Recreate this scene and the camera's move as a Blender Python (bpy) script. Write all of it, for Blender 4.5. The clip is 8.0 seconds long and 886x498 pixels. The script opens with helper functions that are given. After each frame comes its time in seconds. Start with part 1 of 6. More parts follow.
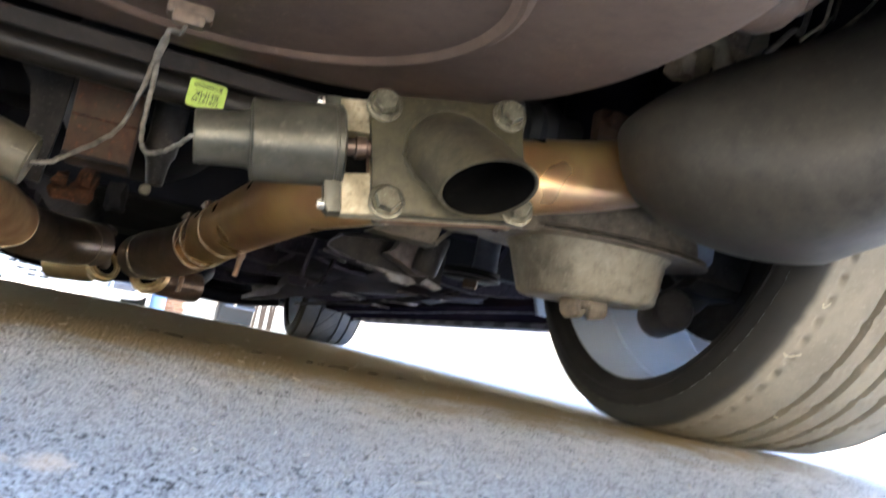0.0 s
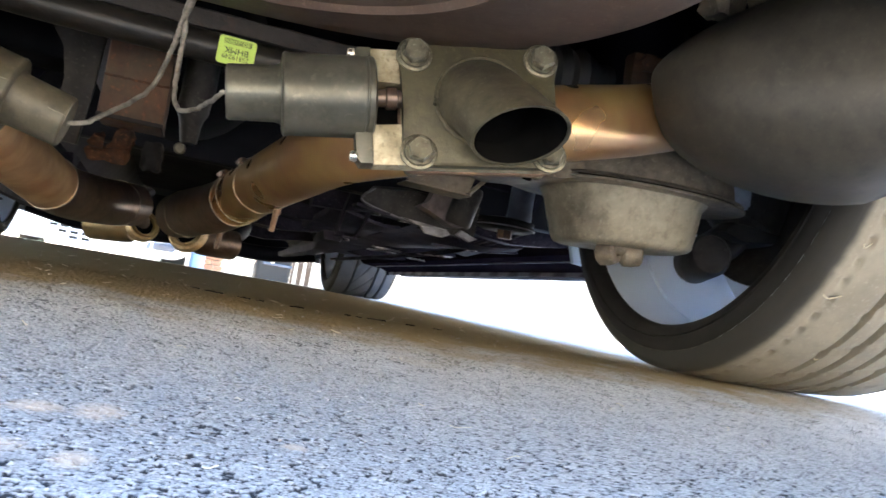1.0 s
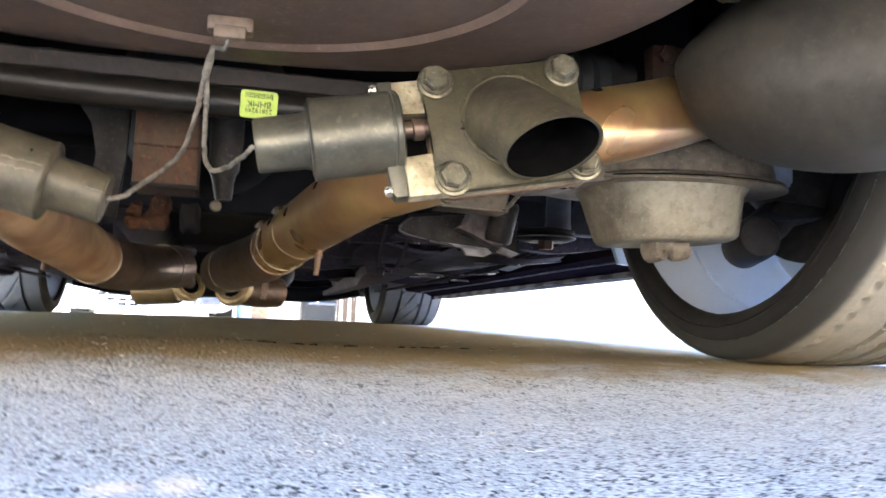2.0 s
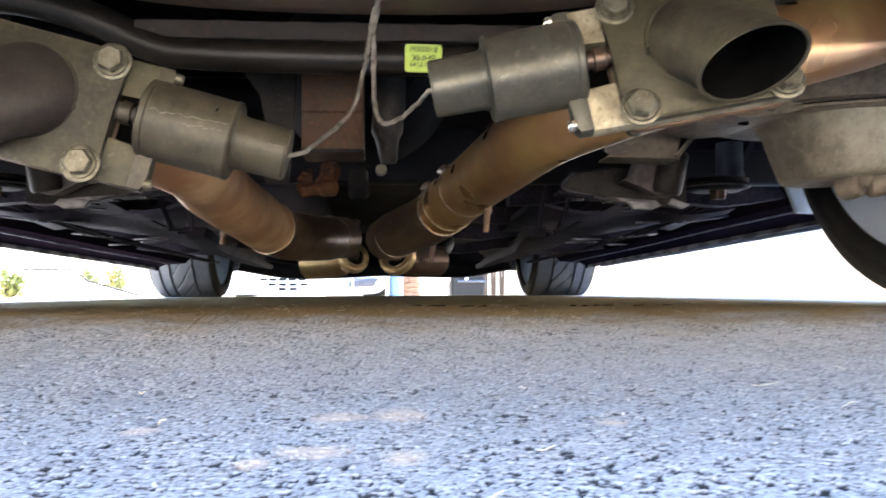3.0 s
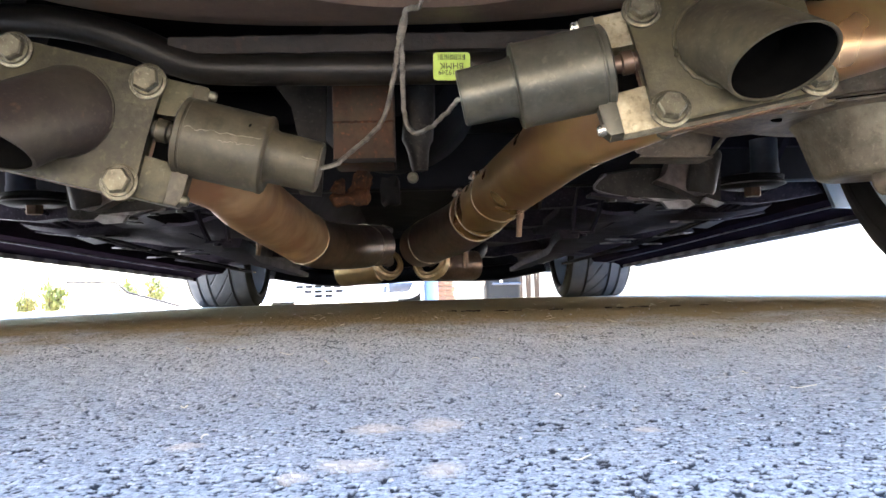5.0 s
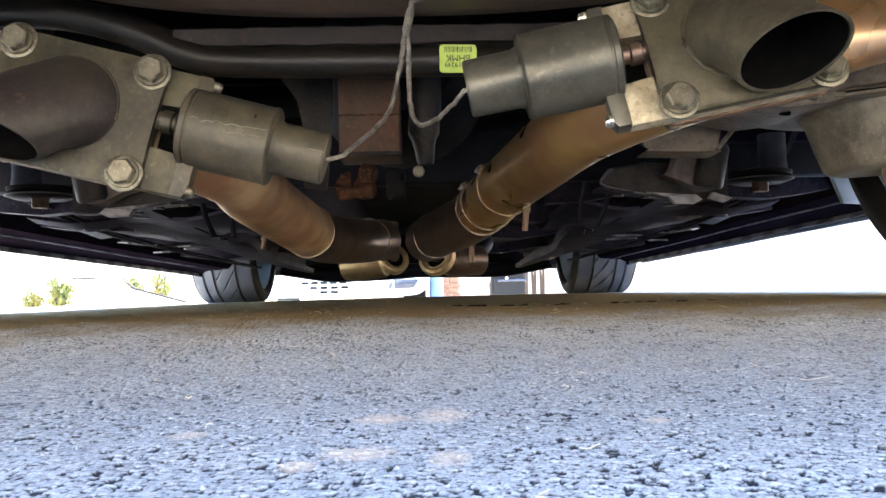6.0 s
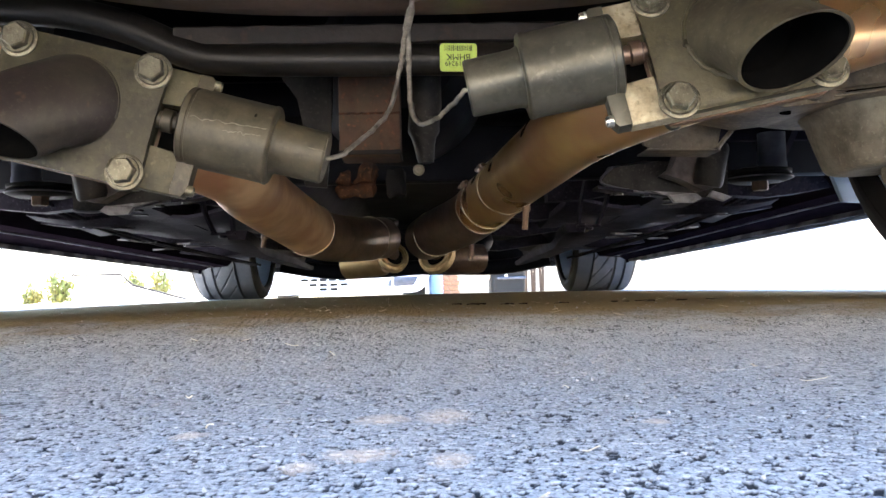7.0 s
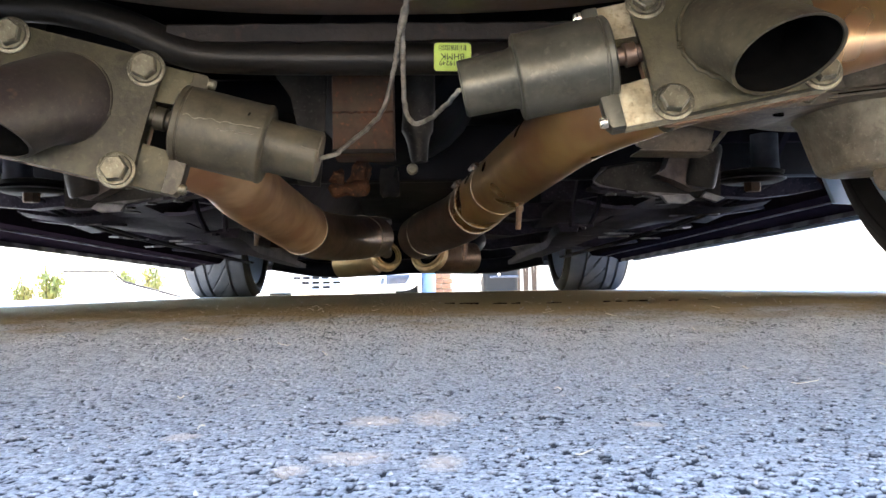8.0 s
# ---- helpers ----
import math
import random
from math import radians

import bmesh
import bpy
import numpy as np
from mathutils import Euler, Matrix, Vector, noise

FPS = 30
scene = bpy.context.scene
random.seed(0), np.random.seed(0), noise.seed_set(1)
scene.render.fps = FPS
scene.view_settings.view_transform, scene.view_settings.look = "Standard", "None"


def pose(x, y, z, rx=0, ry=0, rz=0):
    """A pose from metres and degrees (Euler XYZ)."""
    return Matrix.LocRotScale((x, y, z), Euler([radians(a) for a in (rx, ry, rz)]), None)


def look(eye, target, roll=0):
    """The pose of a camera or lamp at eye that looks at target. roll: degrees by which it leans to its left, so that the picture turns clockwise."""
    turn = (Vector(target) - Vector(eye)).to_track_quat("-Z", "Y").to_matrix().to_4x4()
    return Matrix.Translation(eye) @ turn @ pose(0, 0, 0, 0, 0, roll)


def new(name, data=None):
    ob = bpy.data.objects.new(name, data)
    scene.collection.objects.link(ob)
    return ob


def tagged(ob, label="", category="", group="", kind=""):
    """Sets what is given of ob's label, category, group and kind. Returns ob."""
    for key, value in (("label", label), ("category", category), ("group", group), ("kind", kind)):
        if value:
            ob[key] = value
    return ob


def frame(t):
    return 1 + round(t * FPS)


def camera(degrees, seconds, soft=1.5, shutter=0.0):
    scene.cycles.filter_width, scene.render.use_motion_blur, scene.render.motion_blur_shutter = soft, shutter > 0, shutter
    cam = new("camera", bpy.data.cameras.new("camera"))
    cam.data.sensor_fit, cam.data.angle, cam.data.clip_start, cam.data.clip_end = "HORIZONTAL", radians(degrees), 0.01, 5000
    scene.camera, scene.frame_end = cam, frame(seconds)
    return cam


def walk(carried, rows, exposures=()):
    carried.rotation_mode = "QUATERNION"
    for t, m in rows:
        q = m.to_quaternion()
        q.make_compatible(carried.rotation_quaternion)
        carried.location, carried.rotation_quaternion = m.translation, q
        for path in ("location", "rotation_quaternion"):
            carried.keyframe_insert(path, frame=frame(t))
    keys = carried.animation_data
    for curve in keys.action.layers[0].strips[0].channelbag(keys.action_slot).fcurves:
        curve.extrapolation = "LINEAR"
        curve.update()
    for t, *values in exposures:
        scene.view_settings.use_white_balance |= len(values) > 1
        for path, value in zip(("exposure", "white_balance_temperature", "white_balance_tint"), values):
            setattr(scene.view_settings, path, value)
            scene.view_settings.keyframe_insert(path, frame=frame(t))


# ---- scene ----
cam = camera(55.3, 8.0, 1.5, 0.9)
PATH = [
    (0, (0.049, -0.9286, 0.0412), (0.6738, 0.955, 0.2892), 11.21),
    (0.5, (0.0479, -0.9276, 0.0376), (0.6493, 0.973, 0.1912), 10.8),
    (1, (0.0491, -0.9302, 0.0384), (0.6209, 0.982, 0.1634), 9.88),
    (1.2, (0.0504, -0.9304, 0.0385), (0.5878, 0.992, 0.1623), 9.02),
    (2.3, (0.037, -0.916, 0.044), (0.488, 1.025, 0.208), 0.2),
    (2.5, (0.03, -0.906, 0.037), (0.411, 1.051, 0.196), 0.4),
    (2.7, (0.026, -0.9, 0.027), (0.3, 1.075, 0.182), 0.5),
    (3, (0.0209, -0.8949, 0.0195), (0.1673, 1.098, 0.1201), -0.26),
    (3.5, (0.0195, -0.8923, 0.0191), (0.147, 1.102, 0.1105), -0.53),
    (4, (0.0212, -0.8934, 0.0194), (0.1105, 1.102, 0.1122), -1.31),
    (4.5, (0.0215, -0.9, 0.0236), (0.0962, 1.096, 0.1345), -1.63),
    (6, (0.021, -0.8947, 0.0194), (0.0746, 1.102, 0.1221), -1.49),
    (7, (0.0206, -0.8952, 0.0209), (0.0752, 1.102, 0.1169), -1.39),
    (8, (0.0203, -0.8947, 0.0222), (0.092, 1.102, 0.1139), -1.09),
]
EXPO = 3.78
walk(cam, [(t, look(eye, target, roll)) for t, eye, target, roll in PATH], [(t, EXPO + d, 6500, tint) for t, d, tint in ((0.0, 0.3, 7), (0.5, 0.35, 6), (1.0, 0.34, 6), (2.0, 0.85, 9), (2.5, 0.95, 10), (3.0, 0.3, 10), (3.5, -0.1, 9), (4.0, -0.05, 9), (4.5, 0.33, 10), (5.2, 0.3, 10), (6.0, 0.2, 9), (7.0, 0.13, 9), (8.0, 0.12, 9))])

# ---- daylight ----
SUN_EL, SUN_AZ = radians(64), radians(-32)      # azimuth from +Y towards +X
world = bpy.data.worlds.new("sky")
scene.world = world
world.use_nodes = True
wn = world.node_tree
sky = wn.nodes.new("ShaderNodeTexSky")
sky.sky_type, sky.sun_disc = "NISHITA", False
sky.sun_elevation, sky.sun_rotation = SUN_EL, SUN_AZ
wn.links.new(sky.outputs[0], wn.nodes["Background"].inputs[0])
wn.nodes["Background"].inputs[1].default_value = 0.15
sun_data = bpy.data.lights.new("sun", "SUN")
sun_data.energy, sun_data.angle, sun_data.color = 3.6, radians(0.5), (1.0, 0.95, 0.89)
sun = new("sun", sun_data)
sd = Vector((math.sin(SUN_AZ) * math.cos(SUN_EL), math.cos(SUN_AZ) * math.cos(SUN_EL), math.sin(SUN_EL)))
sun.matrix_basis = look(sd * 20, (0, 0, 0))


# ---- materials ----
def material(name, base, rough=0.5, metal=0.0, second=None, scale=40.0, mix=0.5, third=None, fine=400.0,
             bump=0.15, bump_scale=300.0, rough_var=0.1, spots=None, coat=0.0, spec=0.5, dist=0.002, soft=False, grime=0.0, wipe=1.0):
    """base and second vary at a broad scale, third speckles at a fine one; grime lies in ragged blotches, drawn out along z by wipe."""
    m = bpy.data.materials.new(name)
    m.use_nodes = True
    nt = m.node_tree
    b = nt.nodes["Principled BSDF"]
    tc = nt.nodes.new("ShaderNodeTexCoord")

    def noise_tex(sc, detail=4.0, rgh=0.6):
        n = nt.nodes.new("ShaderNodeTexNoise")
        n.inputs["Scale"].default_value, n.inputs["Detail"].default_value, n.inputs["Roughness"].default_value = sc, detail, rgh
        nt.links.new(tc.outputs["Object"], n.inputs["Vector"])
        return n.outputs["Fac"]

    def ramp(fac, lo, hi):
        r = nt.nodes.new("ShaderNodeMapRange")
        r.inputs["From Min"].default_value, r.inputs["From Max"].default_value = lo, hi
        nt.links.new(fac, r.inputs["Value"])
        return r.outputs["Result"]

    def blend(fac, a, c):
        mx = nt.nodes.new("ShaderNodeMix")
        mx.data_type = "RGBA"
        nt.links.new(fac, mx.inputs["Factor"])
        for sock, v in ((mx.inputs[6], a), (mx.inputs[7], c)):
            if isinstance(v, tuple):
                sock.default_value = (*v, 1)
            else:
                nt.links.new(v, sock)
        return mx.outputs[2]

    col = base
    if second:
        col = blend(ramp(noise_tex(scale, 3.0, 0.55), 0.34, 0.60) if soft else ramp(noise_tex(scale), 0.62 - mix * 0.4, 0.78 - mix * 0.3), col, second)
    if third:
        col = blend(ramp(noise_tex(fine, 2.0), 0.58, 0.72), col, third)
    if spots:
        col = blend(ramp(noise_tex(scale * 2.7, 3.0), 0.66, 0.72), col, spots)
    if grime:
        far = nt.nodes.new("ShaderNodeMapping")
        far.inputs["Scale"].default_value = (1.0, 1.0, wipe)
        nt.links.new(tc.outputs["Object"], far.inputs["Vector"])
        dirt = nt.nodes.new("ShaderNodeTexNoise")
        dirt.inputs["Scale"].default_value, dirt.inputs["Detail"].default_value, dirt.inputs["Roughness"].default_value = 70.0, 7.0, 0.68
        nt.links.new(far.outputs[0], dirt.inputs["Vector"])
        low = tuple(0.45 * c for c in (second or base))
        lit = tuple(min(1.0, 1.35 * c + 0.006) for c in base)
        lay = nt.nodes.new("ShaderNodeMath")
        lay.operation = "MULTIPLY"
        lay.inputs[1].default_value = grime
        nt.links.new(ramp(dirt.outputs["Fac"], 0.50, 0.66), lay.inputs[0])
        col = blend(lay.outputs[0], col, low)
        lay = nt.nodes.new("ShaderNodeMath")
        lay.operation = "MULTIPLY"
        lay.inputs[1].default_value = grime * 0.8
        nt.links.new(ramp(dirt.outputs["Fac"], 0.46, 0.34), lay.inputs[0])
        col = blend(lay.outputs[0], col, lit)
    if isinstance(col, tuple):
        b.inputs["Base Color"].default_value = (*col, 1)
    else:
        nt.links.new(col, b.inputs["Base Color"])
    b.inputs["Metallic"].default_value = metal
    b.inputs["Coat Weight"].default_value = coat
    b.inputs["Specular IOR Level"].default_value = spec
    rr = nt.nodes.new("ShaderNodeMapRange")
    rr.inputs["To Min"].default_value, rr.inputs["To Max"].default_value = max(rough - rough_var, 0.02), min(rough + rough_var, 1)
    nt.links.new(noise_tex(scale * 1.7, 1.5 if soft else 4.0), rr.inputs["Value"])
    nt.links.new(rr.outputs["Result"], b.inputs["Roughness"])
    if bump:
        bp = nt.nodes.new("ShaderNodeBump")
        bp.inputs["Strength"].default_value, bp.inputs["Distance"].default_value = bump, dist
        nt.links.new(noise_tex(bump_scale, 5.0), bp.inputs["Height"])
        nt.links.new(bp.outputs[0], b.inputs["Normal"])
    return m


PIPE = material("heat_tinted_steel", (0.55, 0.375, 0.16), 0.29, 0.8, (0.39, 0.205, 0.105), 12, 0.5, None, 90, 0.02, 90, 0.06, soft=True)
PIPE_DULL = material("dull_brown_steel", (0.155, 0.108, 0.080), 0.36, 0.6, (0.095, 0.064, 0.050), 18, 0.5, (0.19, 0.135, 0.10), 120, 0.04, 120, 0.1, grime=0.4)
RUST_PIPE = material("rusty_orange_steel", (0.78, 0.56, 0.34), 0.34, 0.6, (0.48, 0.26, 0.145), 16, 0.5, None, 60, 0.02, 90, 0.08, soft=True)
WELD = material("bright_weld_bead", (0.60, 0.55, 0.44), 0.4, 0.5, (0.26, 0.21, 0.15), 90, 0.5, bump=0.2)
BRASS = material("gold_flange_metal", (0.60, 0.45, 0.25), 0.5, 0.5, (0.36, 0.26, 0.14), 30, 0.5, bump=0.1, grime=0.4)
CAN = material("olive_gold_can_steel", (0.27, 0.195, 0.10), 0.45, 0.65, (0.185, 0.13, 0.07), 22, 0.5, bump=0.05, soft=True)
CAST = material("olive_grey_cast_metal", (0.0621, 0.05485, 0.03047), 0.48, 0.3, (0.03726, 0.03312, 0.02), 22, 0.5, (0.07866, 0.06934, 0.04094), 220, 0.22, 260, spots=(0.1035, 0.09108, 0.05713), spec=0.4, grime=0.5)
CAST_DARK = material("dark_grey_anodised", (0.09774, 0.09432, 0.07381), 0.36, 0.5, (0.07159, 0.06897, 0.05344), 26, 0.45, (0.1179, 0.1118, 0.08654), 180, 0.05, 260, 0.13, spots=(0.1309, 0.1222, 0.09162), grime=0.45)
CAST_DUSTY = material("dusty_olive_paint", (0.066, 0.057, 0.036), 0.48, 0.2, (0.040, 0.034, 0.022), 20, 0.5, (0.080, 0.070, 0.046), 220, 0.16, 200, spots=(0.105, 0.093, 0.065), grime=0.65)
DUMP = material("sooty_brown_steel", (0.08064, 0.07056, 0.04368), 0.52, 0.3, (0.04704, 0.04032, 0.02912), 20, 0.6, (0.09632, 0.08512, 0.05824), 300, 0.14, 200, spots=(0.1098, 0.09184, 0.0616), spec=0.4, grime=0.4)
DUMP_BURNT = material("burnt_purple_brown_steel", (0.058, 0.050, 0.038), 0.5, 0.4, (0.040, 0.031, 0.029), 18, 0.6, (0.07, 0.06, 0.046), 300, 0.12, 160, spots=(0.11, 0.068, 0.046), grime=0.4)
CAST_GRIMY = material("grimy_olive_cast_metal", (0.05141, 0.0459, 0.02644), 0.5, 0.2, (0.02938, 0.0257, 0.01652), 16, 0.55, (0.06426, 0.05783, 0.0347), 220, 0.24, 260, spots=(0.08262, 0.07344, 0.04545), spec=0.4, grime=0.6)
# near-black for sooty bores, and for shade painted into gaps, slots and holes
SOOT_SHADE = material("black_soot_and_shade", (0.0036, 0.0036, 0.0034), 0.9, 0.0, (0.005, 0.0048, 0.0045), 60, bump=0.1, spec=0.0)
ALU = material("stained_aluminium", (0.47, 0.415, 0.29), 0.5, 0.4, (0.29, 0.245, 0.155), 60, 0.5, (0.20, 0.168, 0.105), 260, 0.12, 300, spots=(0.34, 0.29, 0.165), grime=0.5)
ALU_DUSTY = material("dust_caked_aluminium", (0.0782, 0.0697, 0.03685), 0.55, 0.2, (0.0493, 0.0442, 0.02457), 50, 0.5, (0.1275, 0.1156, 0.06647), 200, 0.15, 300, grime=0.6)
ZINC = material("dull_zinc_bolt", (0.15, 0.138, 0.098), 0.42, 0.65, (0.085, 0.078, 0.056), 120, 0.5, (0.30, 0.28, 0.21), 500, 0.2, 400, grime=0.5)
RUST_STEEL = material("rusty_brown_steel_edge", (0.17, 0.105, 0.065), 0.6, 0.3, (0.10, 0.062, 0.042), 40, 0.5, (0.24, 0.15, 0.09), 260, 0.15, 240)
BRIGHT = material("bright_screw_metal", (0.75, 0.73, 0.66), 0.28, 0.9, (0.5, 0.47, 0.4), 200, bump=0.05)
MUFFLER = material("dusty_dark_muffler_steel", (0.038, 0.03277, 0.02422), 0.5, 0.1, (0.0247, 0.02137, 0.01615), 6, 0.5, (0.04465, 0.038, 0.0285), 160, 0.05, 120, spots=(0.07125, 0.0608, 0.04465), spec=0.35, grime=0.45)
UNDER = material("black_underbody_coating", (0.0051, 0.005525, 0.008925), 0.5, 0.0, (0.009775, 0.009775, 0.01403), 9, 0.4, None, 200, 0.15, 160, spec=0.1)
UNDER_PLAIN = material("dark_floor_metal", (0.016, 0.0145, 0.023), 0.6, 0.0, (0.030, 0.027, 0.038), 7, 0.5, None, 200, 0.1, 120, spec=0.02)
WELL = material("brown_grey_undercoated_tray", (0.125, 0.088, 0.067), 0.5, 0.0, (0.082, 0.057, 0.045), 5, 0.5, (0.140, 0.10, 0.077), 220, 0.08, 220, spec=0.3, grime=0.25)
TUBE = material("dusty_black_painted_tube", (0.01384, 0.0122, 0.01054), 0.4, 0.1, (0.007908, 0.007117, 0.006589), 14, 0.5, (0.01845, 0.01581, 0.01318), 300, 0.08, 200, spots=(0.02636, 0.01845, 0.01318), spec=0.35, grime=0.4)
RUSTY = material("flaking_red_rust", (0.01842, 0.01408, 0.01193), 0.8, 0.0, (0.01084, 0.009214, 0.00867), 22, 0.5, (0.04606, 0.02276, 0.01517), 70, 0.4, 150, spots=(0.05419, 0.03359, 0.02384), grime=0.5)
RUST_BOX = material("rust_brown_iron", (0.078, 0.052, 0.031), 0.7, 0.2, (0.105, 0.050, 0.028), 18, 0.5, (0.17, 0.07, 0.034), 150, 0.25, 220, spots=(0.20, 0.085, 0.04), grime=0.6)
RUST_ORANGE = material("orange_rust", (0.085, 0.040, 0.022), 0.9, 0.0, (0.028, 0.021, 0.018), 50, 0.5, (0.16, 0.07, 0.034), 260, 0.5, 240, spec=0.1)
ARM = material("dusty_tan_pressed_steel", (0.31, 0.277, 0.205), 0.6, 0.1, (0.19, 0.166, 0.122), 14, 0.5, (0.35, 0.315, 0.24), 240, 0.12, 160, grime=0.5)
ARM_DARK = material("grimy_grey_bracket", (0.052, 0.047, 0.042), 0.55, 0.2, (0.026, 0.024, 0.022), 25, 0.5, (0.075, 0.068, 0.06), 240, 0.15, 180, spec=0.2)
TAN_BRACKET = material("dusty_brown_bracket", (0.215, 0.178, 0.128), 0.6, 0.1, (0.125, 0.102, 0.076), 18, 0.5, (0.28, 0.24, 0.18), 200, 0.15, 160, grime=0.5)
ALLOY = material("pinkish_grey_casting", (0.23, 0.195, 0.185), 0.55, 0.2, (0.14, 0.115, 0.11), 25, 0.5, None, 300, 0.15, 200, grime=0.4)
SCUFFED = material("scuffed_pale_metal", (0.36, 0.345, 0.35), 0.5, 0.3, (0.17, 0.16, 0.165), 40, 0.5, bump=0.15)
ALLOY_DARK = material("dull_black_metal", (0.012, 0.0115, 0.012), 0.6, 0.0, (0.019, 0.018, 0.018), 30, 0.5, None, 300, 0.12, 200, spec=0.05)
DAMPER = material("blue_grey_damper_paint", (0.14, 0.155, 0.20), 0.45, 0.1, (0.08, 0.09, 0.115), 20, 0.5, bump=0.05)
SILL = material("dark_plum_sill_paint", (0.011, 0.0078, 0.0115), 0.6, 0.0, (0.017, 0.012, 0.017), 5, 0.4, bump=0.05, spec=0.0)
# pale grey for scraped edges and for highlights painted along dark edges
SEAM = material("scuffed_and_highlit_grey", (0.17, 0.16, 0.18), 0.5, 0.1, (0.03, 0.028, 0.034), 9, 0.5, bump=0.1, spec=0.2)
STIFF = material("worn_grey_stiffener", (0.036, 0.031, 0.042), 0.6, 0.05, (0.017, 0.0145, 0.021), 9, 0.5, (0.062, 0.055, 0.07), 180, 0.1, 120, spec=0.04, grime=0.4)
PALE = material("pale_blue_car_paint", (0.40, 0.50, 0.64), 0.4, 0.0, (0.34, 0.43, 0.56), 5, 0.4, bump=0.0)
PAINT = material("silver_blue_car_paint", (0.42, 0.47, 0.54), 0.35, 0.3, (0.36, 0.41, 0.48), 3, 0.4, bump=0.0, coat=0.5)
TYRE = material("dusty_tyre_tread", (0.2278, 0.2035, 0.1556), 0.8, 0.0, (0.1912, 0.169, 0.1289), 12, 0.5, (0.2613, 0.2357, 0.1834), 260, 0.10, 350, grime=0.15)


def dark_edges(m, dark, x0, x1):
    """The dusty colour of a tread turns dark towards its edges, with a ragged border."""
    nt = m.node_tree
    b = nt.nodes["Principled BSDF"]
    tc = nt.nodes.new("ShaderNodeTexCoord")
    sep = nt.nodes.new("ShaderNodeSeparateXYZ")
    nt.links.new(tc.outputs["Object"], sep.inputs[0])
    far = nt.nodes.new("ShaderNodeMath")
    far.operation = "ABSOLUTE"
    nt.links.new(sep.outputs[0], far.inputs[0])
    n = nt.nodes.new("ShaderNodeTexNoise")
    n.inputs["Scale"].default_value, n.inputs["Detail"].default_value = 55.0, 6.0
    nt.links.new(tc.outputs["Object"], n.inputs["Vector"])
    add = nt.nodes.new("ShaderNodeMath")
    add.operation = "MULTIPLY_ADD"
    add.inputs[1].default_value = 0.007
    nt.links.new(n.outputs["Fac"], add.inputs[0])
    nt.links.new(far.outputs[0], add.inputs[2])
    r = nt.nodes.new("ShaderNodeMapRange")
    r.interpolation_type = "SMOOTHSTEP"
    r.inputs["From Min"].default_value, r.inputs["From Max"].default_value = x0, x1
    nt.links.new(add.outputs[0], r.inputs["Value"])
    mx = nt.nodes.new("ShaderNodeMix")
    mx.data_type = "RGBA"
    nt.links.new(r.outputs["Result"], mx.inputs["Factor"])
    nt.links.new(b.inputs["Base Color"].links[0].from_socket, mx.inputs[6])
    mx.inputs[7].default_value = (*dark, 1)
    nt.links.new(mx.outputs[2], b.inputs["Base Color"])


dark_edges(TYRE, (0.022, 0.020, 0.016), 0.107, 0.120)
TYRE_SIDE = material("black_tyre_sidewall", (0.013, 0.0125, 0.0115), 0.7, 0.0, (0.02, 0.018, 0.016), 12, 0.5, None, 300, 0.08, 300, spec=0.15)
TYRE_CLEAN = material("grey_rubber_tread", (0.072, 0.076, 0.084), 0.7, 0.0, (0.095, 0.096, 0.10), 14, 0.5, None, 260, 0.1, 350, spec=0.25)
RIM = material("silver_wheel_paint", (0.70, 0.78, 0.90), 0.35, 0.1, (0.64, 0.72, 0.84), 6, 0.4, bump=0.02)
SHOULDER = material("dusty_black_shoulder", (0.024, 0.022, 0.016), 0.75, 0.0, (0.036, 0.032, 0.023), 9, 0.5, None, 300, 0.08, 300, spec=0.12)
HUB = material("dusty_black_hub_metal", (0.034, 0.031, 0.030), 0.5, 0.1, (0.017, 0.016, 0.016), 30, 0.5, (0.05, 0.046, 0.042), 200, 0.1, 200, spec=0.3, grime=0.4)
RUBBER = material("black_rubber", (0.02, 0.02, 0.02), 0.6, 0.0, (0.035, 0.033, 0.03), 40, bump=0.1)
WIRE = material("dusty_grey_wire_sleeve", (0.23, 0.212, 0.18), 0.6, 0.0, (0.12, 0.108, 0.09), 70, 0.5, (0.30, 0.28, 0.24), 500, 0.2, 500, grime=0.5)
DRIP = material("pale_dried_drip", (0.20, 0.185, 0.14), 0.5, 0.2, (0.11, 0.10, 0.075), 90, bump=0.0)
BLUE_GREY = material("pale_blue_grey_metal", (0.3, 0.3525, 0.45), 0.5, 0.1, (0.195, 0.225, 0.285), 25, 0.5, bump=0.1)
PLUG = material("tan_plastic_plug", (0.13, 0.092, 0.066), 0.55, 0.0, (0.075, 0.055, 0.042), 120, bump=0.15)
LABEL = material("yellow_green_paper_label", (0.54, 0.72, 0.15), 0.55, 0.0, (0.46, 0.64, 0.12), 90, 0.4, bump=0.03)
INK = material("black_label_ink", (0.03, 0.035, 0.02), 0.6, bump=0.0)
WHITE = material("white_vehicle_paint", (0.78, 0.79, 0.80), 0.3, 0.0, (0.72, 0.73, 0.75), 4, 0.4, bump=0.0, coat=0.5)
# shade on the white car's corner, put into a blue colour
BLUE = material("pale_blue_shade", (0.16, 0.27, 0.46), 0.45, 0.0, (0.12, 0.21, 0.38), 8, 0.4, bump=0.03)
GRILLE = material("grey_blue_grille_plastic", (0.07, 0.085, 0.11), 0.45, 0.0, (0.05, 0.06, 0.075), 20, bump=0.03)
LAMP_DARK = material("dark_blue_lamp_glass", (0.03332, 0.04508, 0.0735), 0.2, 0.0, (0.0245, 0.03332, 0.05488), 20, bump=0.0)
